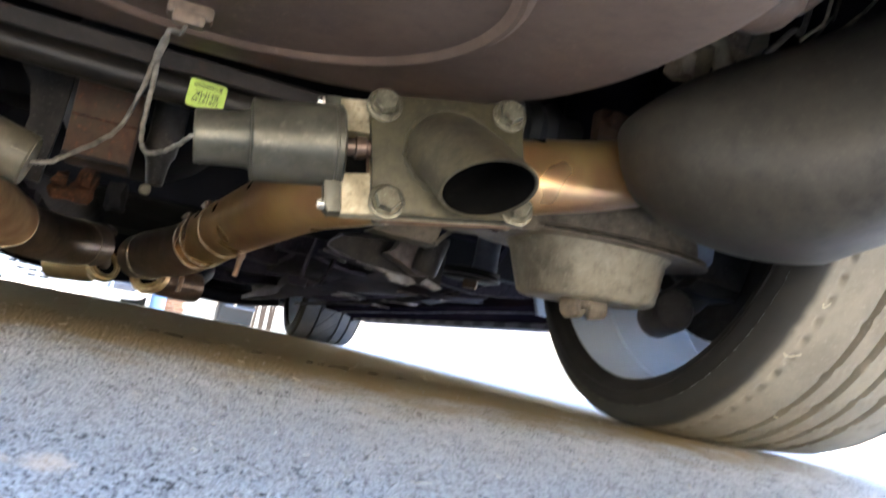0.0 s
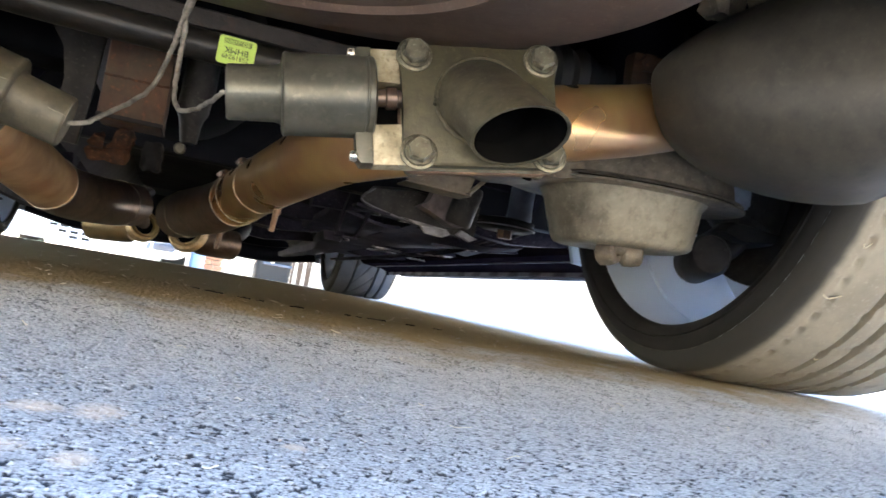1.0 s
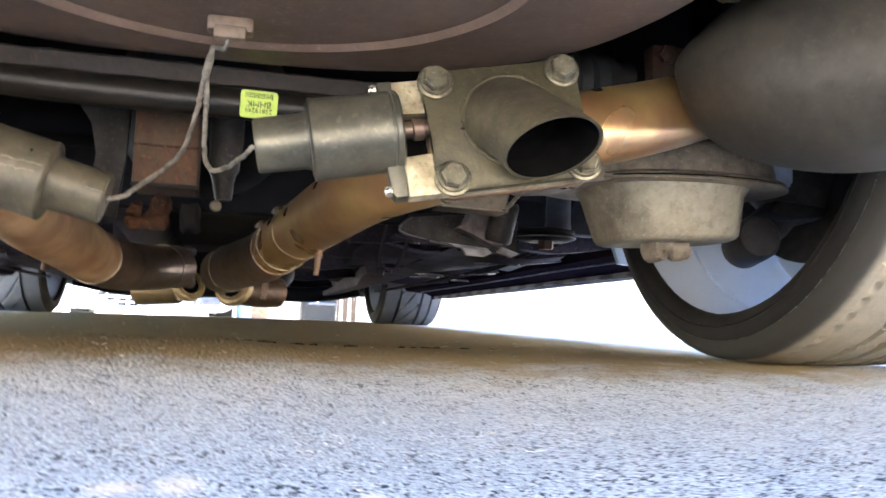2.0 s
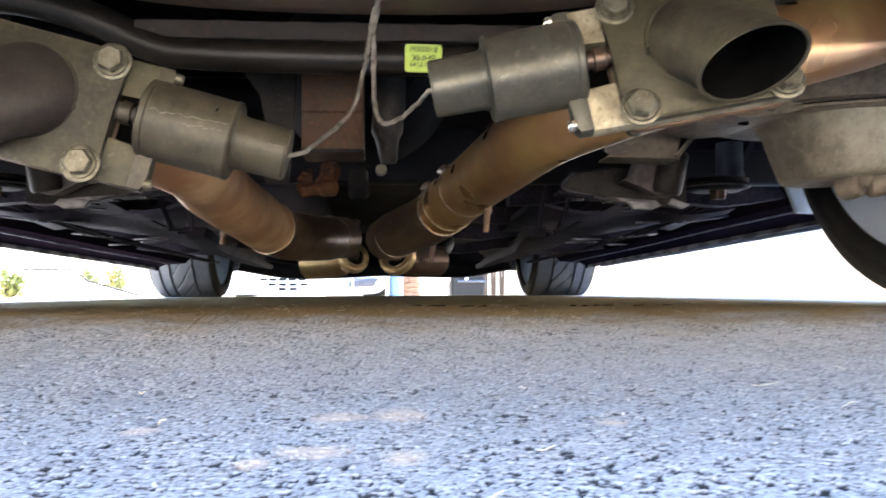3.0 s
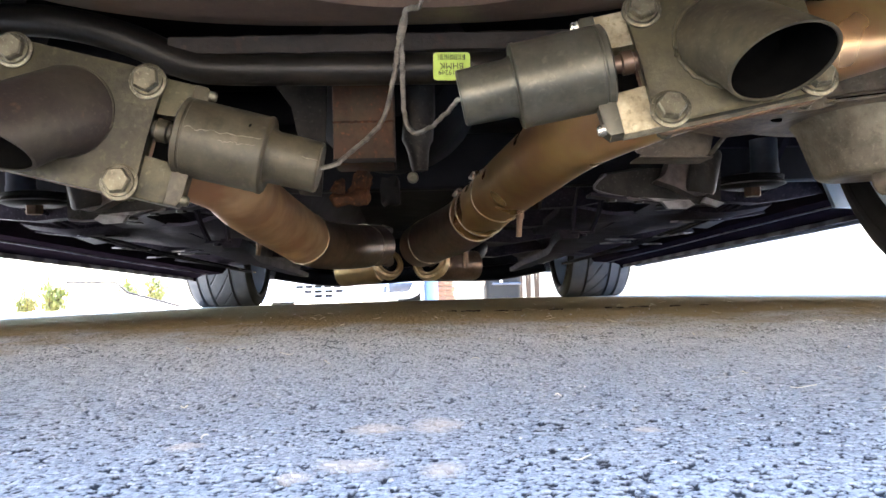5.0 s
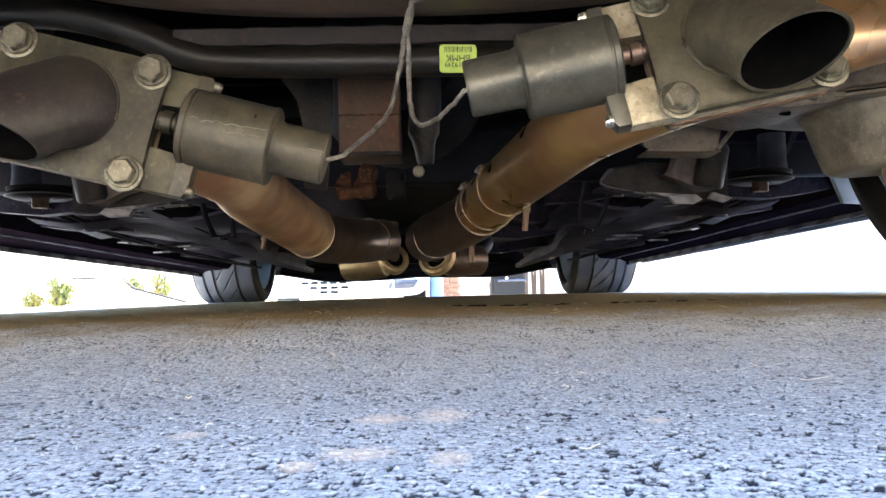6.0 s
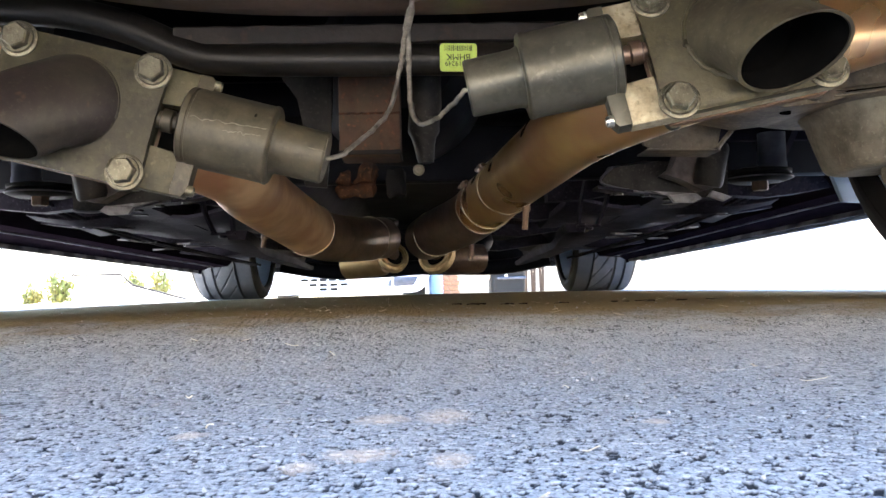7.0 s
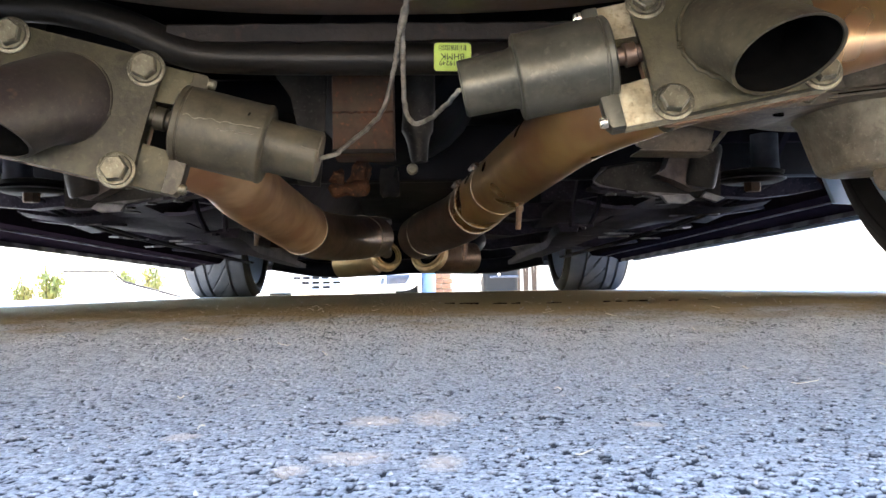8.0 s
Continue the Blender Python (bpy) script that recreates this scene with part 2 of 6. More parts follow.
STUCCO = material("cream_stucco", (0.61, 0.525, 0.42), 0.85, 0.0, (0.54, 0.455, 0.365), 3, 0.5, None, 60, 0.3, 90)
WHITE_WALL = material("white_painted_masonry", (0.72, 0.71, 0.69), 0.75, 0.0, (0.6, 0.6, 0.6), 3, 0.5, bump=0.2, bump_scale=60)
BRICK = material("orange_brown_brick", (0.42, 0.25, 0.16), 0.85, 0.0, (0.30, 0.16, 0.10), 9, 0.5, bump=0.3, bump_scale=90)
WOOD = material("weathered_brown_fence_wood", (0.03575, 0.02337, 0.01512), 0.75, 0.0, (0.04125, 0.02612, 0.01787), 12, 0.5, bump=0.25, bump_scale=80)
BIN = material("grey_plastic_bin", (0.020, 0.022, 0.025), 0.6, 0.0, (0.016, 0.017, 0.019), 5, 0.4, bump=0.03, spec=0.15)
LEAF = material("yellow_green_leaves", (0.12, 0.14, 0.03), 0.55, 0.0, (0.19, 0.16, 0.035), 4, 0.5, bump=0.0)
STRAW = material("pale_dry_straw", (0.48, 0.43, 0.32), 0.7, 0.0, (0.5, 0.43, 0.3), 200, bump=0.0)
CHIP = material("pale_stone_chip", (0.36, 0.355, 0.35), 0.8, 0.0, (0.26, 0.25, 0.24), 200, bump=0.0)


def asphalt():
    m = bpy.data.materials.new("worn_fine_asphalt")
    m.use_nodes = True
    nt = m.node_tree
    b = nt.nodes["Principled BSDF"]
    tc = nt.nodes.new("ShaderNodeTexCoord")
    P = tc.outputs["Object"]
    # grain is stretched along y to look round from the low camera
    rolled = nt.nodes.new("ShaderNodeMapping")
    rolled.inputs["Scale"].default_value = (1.0, 0.4, 1.0)
    nt.links.new(P, rolled.inputs["Vector"])

    def tex(kind, sc, detail=3.0, rgh=0.6):
        n = nt.nodes.new(kind)
        n.inputs["Scale"].default_value = sc
        if kind == "ShaderNodeTexNoise":
            n.inputs["Detail"].default_value, n.inputs["Roughness"].default_value = detail, rgh
        nt.links.new(rolled.outputs[0] if sc > 250 else P, n.inputs["Vector"])
        return n

    def rng(fac, lo, hi, a=0.0, c=1.0):
        r = nt.nodes.new("ShaderNodeMapRange")
        for key, v in (("From Min", lo), ("From Max", hi), ("To Min", a), ("To Max", c)):
            r.inputs[key].default_value = v
        nt.links.new(fac, r.inputs["Value"])
        return r.outputs["Result"]

    def blend(fac, a, c):
        mx = nt.nodes.new("ShaderNodeMix")
        mx.data_type = "RGBA"
        nt.links.new(fac, mx.inputs["Factor"])
        for sock, v in ((mx.inputs[6], a), (mx.inputs[7], c)):
            if isinstance(v, tuple):
                sock.default_value = (*v, 1)
            else:
                nt.links.new(v, sock)
        return mx.outputs[2]

    grain = tex("ShaderNodeTexVoronoi", 640.0)
    stone = nt.nodes.new("ShaderNodeSeparateColor")
    nt.links.new(grain.outputs["Color"], stone.inputs[0])
    col = blend(rng(stone.outputs[0], 0.15, 0.95), (0.50, 0.505, 0.51), (0.60, 0.605, 0.608))
    pit_a = tex("ShaderNodeTexNoise", 560.0, 2.0, 0.5).outputs["Fac"]
    pit_b = tex("ShaderNodeTexNoise", 60.0, 2.0, 0.5).outputs["Fac"]
    pm = nt.nodes.new("ShaderNodeMath")
    pm.operation = "MULTIPLY_ADD"
    pm.inputs[1].default_value = 0.45
    nt.links.new(pit_b, pm.inputs[0])
    nt.links.new(pit_a, pm.inputs[2])
    pits = pm.outputs[0]
    col = blend(rng(pits, 0.80, 0.865, 0.0, 0.85), col, (0.04, 0.041, 0.045))
    stones = tex("ShaderNodeTexNoise", 290.0, 2.0, 0.6).outputs["Fac"]
    col = blend(rng(stones, 0.52, 0.66, 0.0, 0.33), col, (0.085, 0.088, 0.095))
    col = blend(rng(stones, 0.44, 0.34, 0.0, 0.2), col, (0.50, 0.502, 0.50))
    fine = tex("ShaderNodeTexNoise", 950.0, 1.5, 0.6).outputs["Fac"]
    col = blend(rng(fine, 0.51, 0.64, 0.0, 0.4), col, (0.075, 0.077, 0.083))
    pale = tex("ShaderNodeTexNoise", 800.0, 1.0).outputs["Fac"]
    col = blend(rng(pale, 0.57, 0.66, 0.0, 0.5), col, (0.54, 0.54, 0.535))
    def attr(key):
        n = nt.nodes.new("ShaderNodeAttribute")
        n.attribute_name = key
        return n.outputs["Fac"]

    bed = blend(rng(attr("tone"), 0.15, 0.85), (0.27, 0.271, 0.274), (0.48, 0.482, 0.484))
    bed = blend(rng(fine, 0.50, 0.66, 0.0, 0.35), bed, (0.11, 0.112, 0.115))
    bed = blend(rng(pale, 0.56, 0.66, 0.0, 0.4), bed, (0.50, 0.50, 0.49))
    # gaps and lost stones darkened by relief: dark binder plus painted cavity shade
    bed = blend(rng(attr("relief_shade"), 0.66, 0.2), bed, (0.03, 0.031, 0.035))
    sep = nt.nodes.new("ShaderNodeSeparateXYZ")
    nt.links.new(P, sep.inputs[0])
    # asphalt further in is painted paler to offset the light falling off
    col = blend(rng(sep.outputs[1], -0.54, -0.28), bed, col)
    broad = tex("ShaderNodeTexNoise", 7.0, 4.0).outputs["Fac"]
    col = blend(rng(broad, 0.40, 0.80, 0.0, 0.12), col, (0.115, 0.10, 0.08))
    def calc(op, a, c):
        n = nt.nodes.new("ShaderNodeMath")
        n.operation = op
        for sock, v in ((n.inputs[0], a), (n.inputs[1], c)):
            if isinstance(v, (int, float)):
                sock.default_value = v
            else:
                nt.links.new(v, sock)
        return n.outputs[0]

    rough_edge = tex("ShaderNodeTexNoise", 90.0, 3.0, 0.6).outputs["Fac"]
    # patches of pale tan dust
    for px_, py_, rx_, ry_ in ((0.001, -0.639, 0.013, 0.010), (0.028, -0.649, 0.007, 0.012), (0.005, -0.572, 0.012, 0.013), (-0.015, -0.655, 0.006, 0.006), (0.028, -0.566, 0.011, 0.018), (0.104, -0.592, 0.006, 0.008), (-0.06, -0.60, 0.008, 0.009)):
        ex, ey = calc("DIVIDE", calc("SUBTRACT", sep.outputs[0], px_), rx_), calc("DIVIDE", calc("SUBTRACT", sep.outputs[1], py_), ry_)
        dd = calc("ADD", calc("ADD", calc("MULTIPLY", ex, ex), calc("MULTIPLY", ey, ey)), calc("MULTIPLY", rough_edge, 1.6))
        col = blend(rng(dd, 2.0, 1.0, 0.0, 0.72), col, (0.56, 0.46, 0.37))
    # warm dim light under the car, painted as a brown tint with a ragged edge
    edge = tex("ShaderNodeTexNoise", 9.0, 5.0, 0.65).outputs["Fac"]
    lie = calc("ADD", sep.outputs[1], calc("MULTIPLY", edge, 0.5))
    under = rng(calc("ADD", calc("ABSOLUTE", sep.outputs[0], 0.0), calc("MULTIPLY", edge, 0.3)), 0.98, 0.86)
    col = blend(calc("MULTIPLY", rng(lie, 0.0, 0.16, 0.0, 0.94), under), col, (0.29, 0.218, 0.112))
    # pale warm ground past the asphalt apron, made up to bounce light under the car
    out = calc("MAXIMUM", calc("SUBTRACT", calc("ABSOLUTE", sep.outputs[0], 0.0), 2.6), calc("MAXIMUM", calc("SUBTRACT", -1.45, sep.outputs[1]), calc("SUBTRACT", sep.outputs[1], 4.6)))
    stain = tex("ShaderNodeTexNoise", 2.0, 5.0).outputs["Fac"]
    bounce_ground = blend(rng(stain, 0.3, 0.7), (0.48, 0.425, 0.345), (0.405, 0.357, 0.29))
    col = blend(rng(out, 0.0, 0.02), col, bounce_ground)
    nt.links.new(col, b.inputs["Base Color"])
    b.inputs["Roughness"].default_value = 0.9
    b.inputs["Specular IOR Level"].default_value = 0.06
    bp = nt.nodes.new("ShaderNodeBump")
    bp.inputs["Strength"].default_value, bp.inputs["Distance"].default_value = 0.3, 0.0007
    hm = nt.nodes.new("ShaderNodeMath")
    hm.operation = "SUBTRACT"
    nt.links.new(rng(grain.outputs["Distance"], 0.0, 1.0, 1.0, 0.0), hm.inputs[0])
    nt.links.new(rng(pits, 0.77, 0.86, 0.0, 1.6), hm.inputs[1])
    h2 = calc("ADD", hm.outputs[0], calc("MULTIPLY", stones, -2.2))
    nt.links.new(h2, bp.inputs["Height"])
    nt.links.new(bp.outputs[0], b.inputs["Normal"])
    return m


ASPHALT = asphalt()


# ---- mesh helpers ----
def finish(bm, sharp=38):
    bmesh.ops.remove_doubles(bm, verts=bm.verts, dist=1e-5)
    bmesh.ops.recalc_face_normals(bm, faces=bm.faces)
    for f in bm.faces:
        f.smooth = True
    for e in bm.edges:
        if len(e.link_faces) == 2 and e.calc_face_angle(0) > radians(sharp):
            e.smooth = False
    return bm


def part(name, bm, mat, parent, label="", sharp=38):
    finish(bm, sharp)
    me = bpy.data.meshes.new(name)
    bm.to_mesh(me)
    bm.free()
    me.materials.append(mat)
    ob = new(name, me)
    ob.parent = parent
    return tagged(ob, label) if label else ob


def again(ob, m, parent=None):
    """The same piece once more, at the pose m."""
    o = ob.copy()
    scene.collection.objects.link(o)
    o.parent = parent or ob.parent
    o.matrix_basis = m
    return o


def thing(name, label, category, at=(0, 0, 0), group="", kind=""):
    ob = new(name)
    ob.location = at
    ob.empty_display_size = 0.1
    return tagged(ob, label, category, group, kind)


def smooth_path(pts, n=8):
    pts = [Vector(p) for p in pts]
    out = []
    for i in range(len(pts) - 1):
        p0, p1, p2, p3 = pts[max(i - 1, 0)], pts[i], pts[i + 1], pts[min(i + 2, len(pts) - 1)]
        for k in range(n):
            t = k / n
            out.append(0.5 * (2 * p1 + (p2 - p0) * t + (2 * p0 - 5 * p1 + 4 * p2 - p3) * t * t + (3 * p1 - p0 - 3 * p2 + p3) * t ** 3))
    out.append(pts[-1])
    return out


def sweep(bm, pts, r, seg=18, caps=True, flat=1.0):
    """A round bar along pts; r a number or one for each point."""
    pts = [Vector(p) for p in pts]
    rs = r if isinstance(r, (list, tuple)) else [r] * len(pts)
    tang = [(pts[min(i + 1, len(pts) - 1)] - pts[max(i - 1, 0)]).normalized() for i in range(len(pts))]
    ref = Vector((0, 0, 1)) if abs(tang[0].z) < 0.9 else Vector((1, 0, 0))
    nrm = (ref - tang[0] * ref.dot(tang[0])).normalized()
    rings = []
    for p, t, rad in zip(pts, tang, rs):
        nrm = (nrm - t * nrm.dot(t)).normalized()
        b = t.cross(nrm)
        rings.append([bm.verts.new(p + rad * (math.cos(a) * nrm + flat * math.sin(a) * b)) for a in (2 * math.pi * k / seg for k in range(seg))])
    for a, b in zip(rings, rings[1:]):
        for k in range(seg):
            bm.faces.new((a[k], a[(k + 1) % seg], b[(k + 1) % seg], b[k]))
    if caps:
        bm.faces.new(rings[0][::-1])
        bm.faces.new(rings[-1])
    return rings


def pipe(bm, pts, r, wall=0.002, seg=28):
    """A hollow pipe with open, thick ends."""
    outer = sweep(bm, pts, r, seg, False)
    inner = sweep(bm, pts, r - wall, seg, False)
    for a, b in ((outer[0], inner[0]), (outer[-1], inner[-1])):
        for k in range(seg):
            bm.faces.new((a[k], a[(k + 1) % seg], b[(k + 1) % seg], b[k]))


def lathe(bm, profile, m=Matrix(), seg=40, closed=False):
    """profile of (radius, height) turned round the z axis of m."""
    rings = []
    for r, h in profile:
        if r < 1e-6:
            rings.append([bm.verts.new(m @ Vector((0, 0, h)))])
        else:
            rings.append([bm.verts.new(m @ Vector((r * math.cos(a), r * math.sin(a), h))) for a in (2 * math.pi * k / seg for k in range(seg))])
    pairs = list(zip(rings, rings[1:])) + ([(rings[-1], rings[0])] if closed else [])
    for a, b in pairs:
        for k in range(seg):
            q = [a[k % len(a)], a[(k + 1) % len(a)], b[(k + 1) % len(b)], b[k % len(b)]]
            q = [v for i, v in enumerate(q) if v not in q[:i]]
            if len(q) > 2:
                bm.faces.new(q)


def block(bm, size, m=Matrix(), bevel=0.0, segs=2):
    geo = bmesh.ops.create_cube(bm, size=1.0)
    vs = geo["verts"]
    for v in vs:
        v.co = Vector((v.co.x * size[0], v.co.y * size[1], v.co.z * size[2]))
    if bevel:
        es = list({e for v in vs for e in v.link_edges})
        res = bmesh.ops.bevel(bm, geom=es, offset=bevel, segments=segs, affect="EDGES", profile=0.5)
        vs = list({v for f in res["faces"] for v in f.verts} | {v for v in vs if v.is_valid})
    for v in vs:
        v.co = m @ v.co


def prism(bm, outline, depth, m=Matrix(), bevel=0.0):
    """A plate: an outline in x, y, from z = 0 down to -depth."""
    top = [bm.verts.new((x, y, 0)) for x, y in outline]
    low = [bm.verts.new((x, y, -depth)) for x, y in outline]
    n = len(top)
    faces = [bm.faces.new(top), bm.faces.new(low[::-1])]
    for k in range(n):
        faces.append(bm.faces.new((top[k], low[k], low[(k + 1) % n], top[(k + 1) % n])))
    vs = top + low
    if bevel:
        es = [e for e in faces[0].edges] + [e for e in faces[1].edges]
        res = bmesh.ops.bevel(bm, geom=es, offset=bevel, segments=2, affect="EDGES", profile=0.5)
        vs = list({v for f in res["faces"] for v in f.verts} | {v for v in vs if v.is_valid})
    for v in vs:
        v.co = m @ v.co


def loft(bm, rings, caps=True):
    vr = [[bm.verts.new(p) for p in r] for r in rings]
    n = len(vr[0])
    for a, b in zip(vr, vr[1:]):
        for k in range(n):
            bm.faces.new((a[k], a[(k + 1) % n], b[(k + 1) % n], b[k]))
    if caps:
        bm.faces.new(vr[0][::-1])
        bm.faces.new(vr[-1])


def rounded_rect(w, h, r, n=5):
    out = []
    for cx, cy, a0 in ((w / 2 - r, h / 2 - r, 0), (-w / 2 + r, h / 2 - r, 90), (-w / 2 + r, -h / 2 + r, 180), (w / 2 - r, -h / 2 + r, 270)):
        for k in range(n + 1):
            a = radians(a0 + 90 * k / n)
            out.append((cx + r * math.cos(a), cy + r * math.sin(a)))
    return out


def basis(origin, u, v):
    """A frame with x along u, y nearly along v and z out of the plate."""
    u = Vector(u).normalized()
    v = Vector(v)
    v = (v - u * v.dot(u)).normalized()
    w = u.cross(v)
    return Matrix(((u.x, v.x, w.x, origin[0]), (u.y, v.y, w.y, origin[1]), (u.z, v.z, w.z, origin[2]), (0, 0, 0, 1)))


def along(a, b):
    """A frame at a whose z axis points to b."""
    return Matrix.Translation(a) @ (Vector(b) - Vector(a)).to_track_quat("Z", "Y").to_matrix().to_4x4()


# ---- ground ----
def ramp01(t):
    t = min(max(t, 0), 1)
    return t * t * (3 - 2 * t)


def ground_z(x, y):
    z = -0.028 * ramp01((-0.05 - y) / 0.5)
    if y > 3.4:
        z -= 0.16 * ramp01((y - 3.4) / 3.2)
    z -= 0.04 * ramp01((abs(x) - 1.6) / 2.5)
    return z


def axis_steps(bands, far):
    """Lines spaced by bands of (from, to, step), then ever wider out to far."""
    mid = [v for lo, hi, st in bands for v in np.arange(lo, hi - st * 0.3, st)] + [bands[-1][1]]
    up, step = [mid[-1]], bands[-1][2]
    while up[-1] < far:
        step *= 1.22
        up.append(up[-1] + step)
    down, step = [mid[0]], bands[0][2]
    while down[-1] > -far:
        step *= 1.22
        down.append(down[-1] - step)
    return down[:0:-1] + mid + up[1:]


def cell_noise(x, y, size, seed):
    """Nearest stone of a scattered bed: gap to its neighbour and its own random tone."""
    gx, gy = np.floor(x / size).astype(np.int64), np.floor(y / size).astype(np.int64)
    d1, d2, tone = np.full(x.shape, 9.0), np.full(x.shape, 9.0), np.zeros(x.shape)
    for i in (-1, 0, 1):
        for j in (-1, 0, 1):
            key = ((gx + i) * 73856093) ^ ((gy + j) * 19349663) ^ (seed * 83492791)
            r = []
            for k in range(3):
                key = (key * 1103515245 + 12345 + k * 7919) & 0x7FFFFFFF
                key = key ^ (key >> 13)
                r.append((key & 0xFFFFF) / 0xFFFFF)
            d = np.hypot((gx + i + r[0]) - x / size, (gy + j + r[1]) - y / size)
            near = d < d1
            d2 = np.where(near, d1, np.minimum(d2, d))
            tone = np.where(near, r[2], tone)
            d1 = np.where(near, d, d1)
    return d2 - d1, tone


def build_ground():
    xs = np.array(axis_steps(((-0.42, -0.15, 0.0024), (-0.15, 0.20, 0.0007), (0.20, 0.62, 0.0019)), 900))
    ys = np.array(axis_steps(((-0.73, -0.52, 0.0007), (-0.52, -0.44, 0.0009), (-0.44, -0.36, 0.0012), (-0.36, -0.20, 0.0018), (-0.20, 0.2, 0.005)), 900))
    X, Y = np.meshgrid(xs, ys)
    Z = np.vectorize(ground_z)(X, Y)
    inner = (X > -0.6) & (X < 0.8) & (Y > -0.9) & (Y < 0.4)
    x, y = X[inner], Y[inner]
    sway = np.array([noise.noise(Vector((a * 28, b * 28, 3))) for a, b in zip(x.tolist(), y.tolist())])
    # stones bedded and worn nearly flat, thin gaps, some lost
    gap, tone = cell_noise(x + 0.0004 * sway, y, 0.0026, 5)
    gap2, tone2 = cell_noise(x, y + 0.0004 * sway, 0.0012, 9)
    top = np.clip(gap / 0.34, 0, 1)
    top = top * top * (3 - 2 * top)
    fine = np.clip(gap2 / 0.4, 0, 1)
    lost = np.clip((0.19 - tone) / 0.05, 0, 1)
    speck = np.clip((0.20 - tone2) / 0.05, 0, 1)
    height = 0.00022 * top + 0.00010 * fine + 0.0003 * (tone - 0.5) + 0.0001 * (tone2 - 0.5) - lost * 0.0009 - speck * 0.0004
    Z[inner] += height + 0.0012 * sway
    # cavity shade and dark binder, stored by height for the colour
    relief_shade = np.full(X.shape, 0.75)
    relief_shade[inner] = np.clip(0.30 + 0.5 * top + 0.2 * fine - 0.75 * lost - 0.6 * speck, 0, 1)
    shade = np.full(X.shape, 0.5)
    shade[inner] = 0.6 * tone + 0.4 * tone2
    n, m = len(xs), len(ys)
    me = bpy.data.meshes.new("ground")
    idx = np.arange(n * m).reshape(m, n)
    quads = np.stack([idx[:-1, :-1], idx[:-1, 1:], idx[1:, 1:], idx[1:, :-1]], -1).reshape(-1, 4)
    me.vertices.add(n * m)
    me.vertices.foreach_set("co", np.stack([X, Y, Z], -1).astype(np.float32).ravel())
    me.loops.add(quads.size)
    me.loops.foreach_set("vertex_index", quads.astype(np.int32).ravel())
    me.polygons.add(len(quads))
    me.polygons.foreach_set("loop_start", np.arange(0, quads.size, 4, dtype=np.int32))
    me.polygons.foreach_set("use_smooth", np.ones(len(quads), dtype=bool))
    for key, val in (("relief_shade", relief_shade), ("tone", shade)):
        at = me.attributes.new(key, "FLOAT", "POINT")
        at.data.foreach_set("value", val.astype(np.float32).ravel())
    me.update(calc_edges=True)
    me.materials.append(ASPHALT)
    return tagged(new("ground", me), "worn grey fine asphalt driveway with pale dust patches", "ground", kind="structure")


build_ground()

# ---- the car ----
car = thing("car", "lowered silver car on alloy wheels with twin exhaust cutouts", "car")

# body, seen only from beneath: sides with wheel arches, skin; unseen bumper lip set to shape light
def arch(cy, r, z0, n=14):
    return [(cy - r * math.cos(math.pi * k / n), max(z0, 0.33 + r * math.sin(math.pi * k / n))) for k in range(n + 1)]


def side_outline():
    pts = [(-0.80, 0.30), (-0.765, 0.262), (-0.62, 0.262)]
    a = [(y, z) for y, z in arch(0, 0.375, 0.2)]
    pts += [(-0.375, 0.24)] + a + [(0.375, 0.16)]
    pts += [(0.42, 0.146), (2.46, 0.114), (2.505, 0.15)]
    pts += arch(2.88, 0.375, 0.2) + [(3.27, 0.17), (3.65, 0.15), (3.78, 0.30), (3.80, 0.55), (3.72, 0.70), (2.6, 0.92), (-0.62, 0.98), (-0.79, 0.92), (-0.825, 0.6)]
    return pts


for sx in (1, -1):
    bm = bmesh.new()
    prism(bm, side_outline(), 0.012, Matrix(((0, 0, sx, sx * 0.915), (1, 0, 0, 0), (0, 1, 0, 0), (0, 0, 0, 1))))
    part("body_side", bm, PAINT, car, "silver blue painted side panel")
bm = bmesh.new()
skin = [(-0.71, 0.275), (-0.765, 0.262), (-0.80, 0.30), (-0.825, 0.6), (-0.79, 0.94), (-0.60, 1.0), (-0.2, 1.36), (0.9, 1.44), (1.7, 1.38), (2.55, 0.96), (3.7, 0.72), (3.82, 0.52), (3.78, 0.2), (3.62, 0.15)]
loft(bm, [[(x, y, z) for y, z in skin] + [(x, y * 0.985, z - 0.02) for y, z in skin[::-1]] for x in (-0.9, 0.9)], True)
part("body_skin", bm, PAINT, car, "silver blue painted bonnet, roof and bumper skin")
# unseen black liner, added to keep light off the muffler's top
bm = bmesh.new()
liner = [(-0.69, 0.283), (-0.748, 0.270), (-0.778, 0.302), (-0.80, 0.58)]
loft(bm, [[(x, y, z) for y, z in liner] + [(x, y + 0.006, z + 0.004) for y, z in liner[::-1]] for x in (-0.885, 0.885)], True)
part("bumper_liner", bm, UNDER, car, "unseen black liner added inside the bumper to darken the muffler")
for sx in (1, -1):
    bm = bmesh.new()
    prism(bm, [(-0.60, 0.97), (-0.2, 1.35), (0.9, 1.43), (1.7, 1.37), (2.55, 0.93)], 0.01, Matrix(((0, 0, sx, sx * 0.9), (1, 0, 0, 0), (0, 1, 0, 0), (0, 0, 0, 1))))
    part("side_window", bm, GRILLE, car, "dark side glass")

# floor, tunnel and panels
bm = bmesh.new()
xs = [-0.82, -0.70, -0.68, -0.42, -0.40, -0.20, -0.14, 0.14, 0.20, 0.40, 0.42, 0.68, 0.70, 0.82]
zs = [0.20, 0.20, 0.185, 0.185, 0.20, 0.20, 0.30, 0.30, 0.20, 0.20, 0.185, 0.185, 0.20, 0.20]
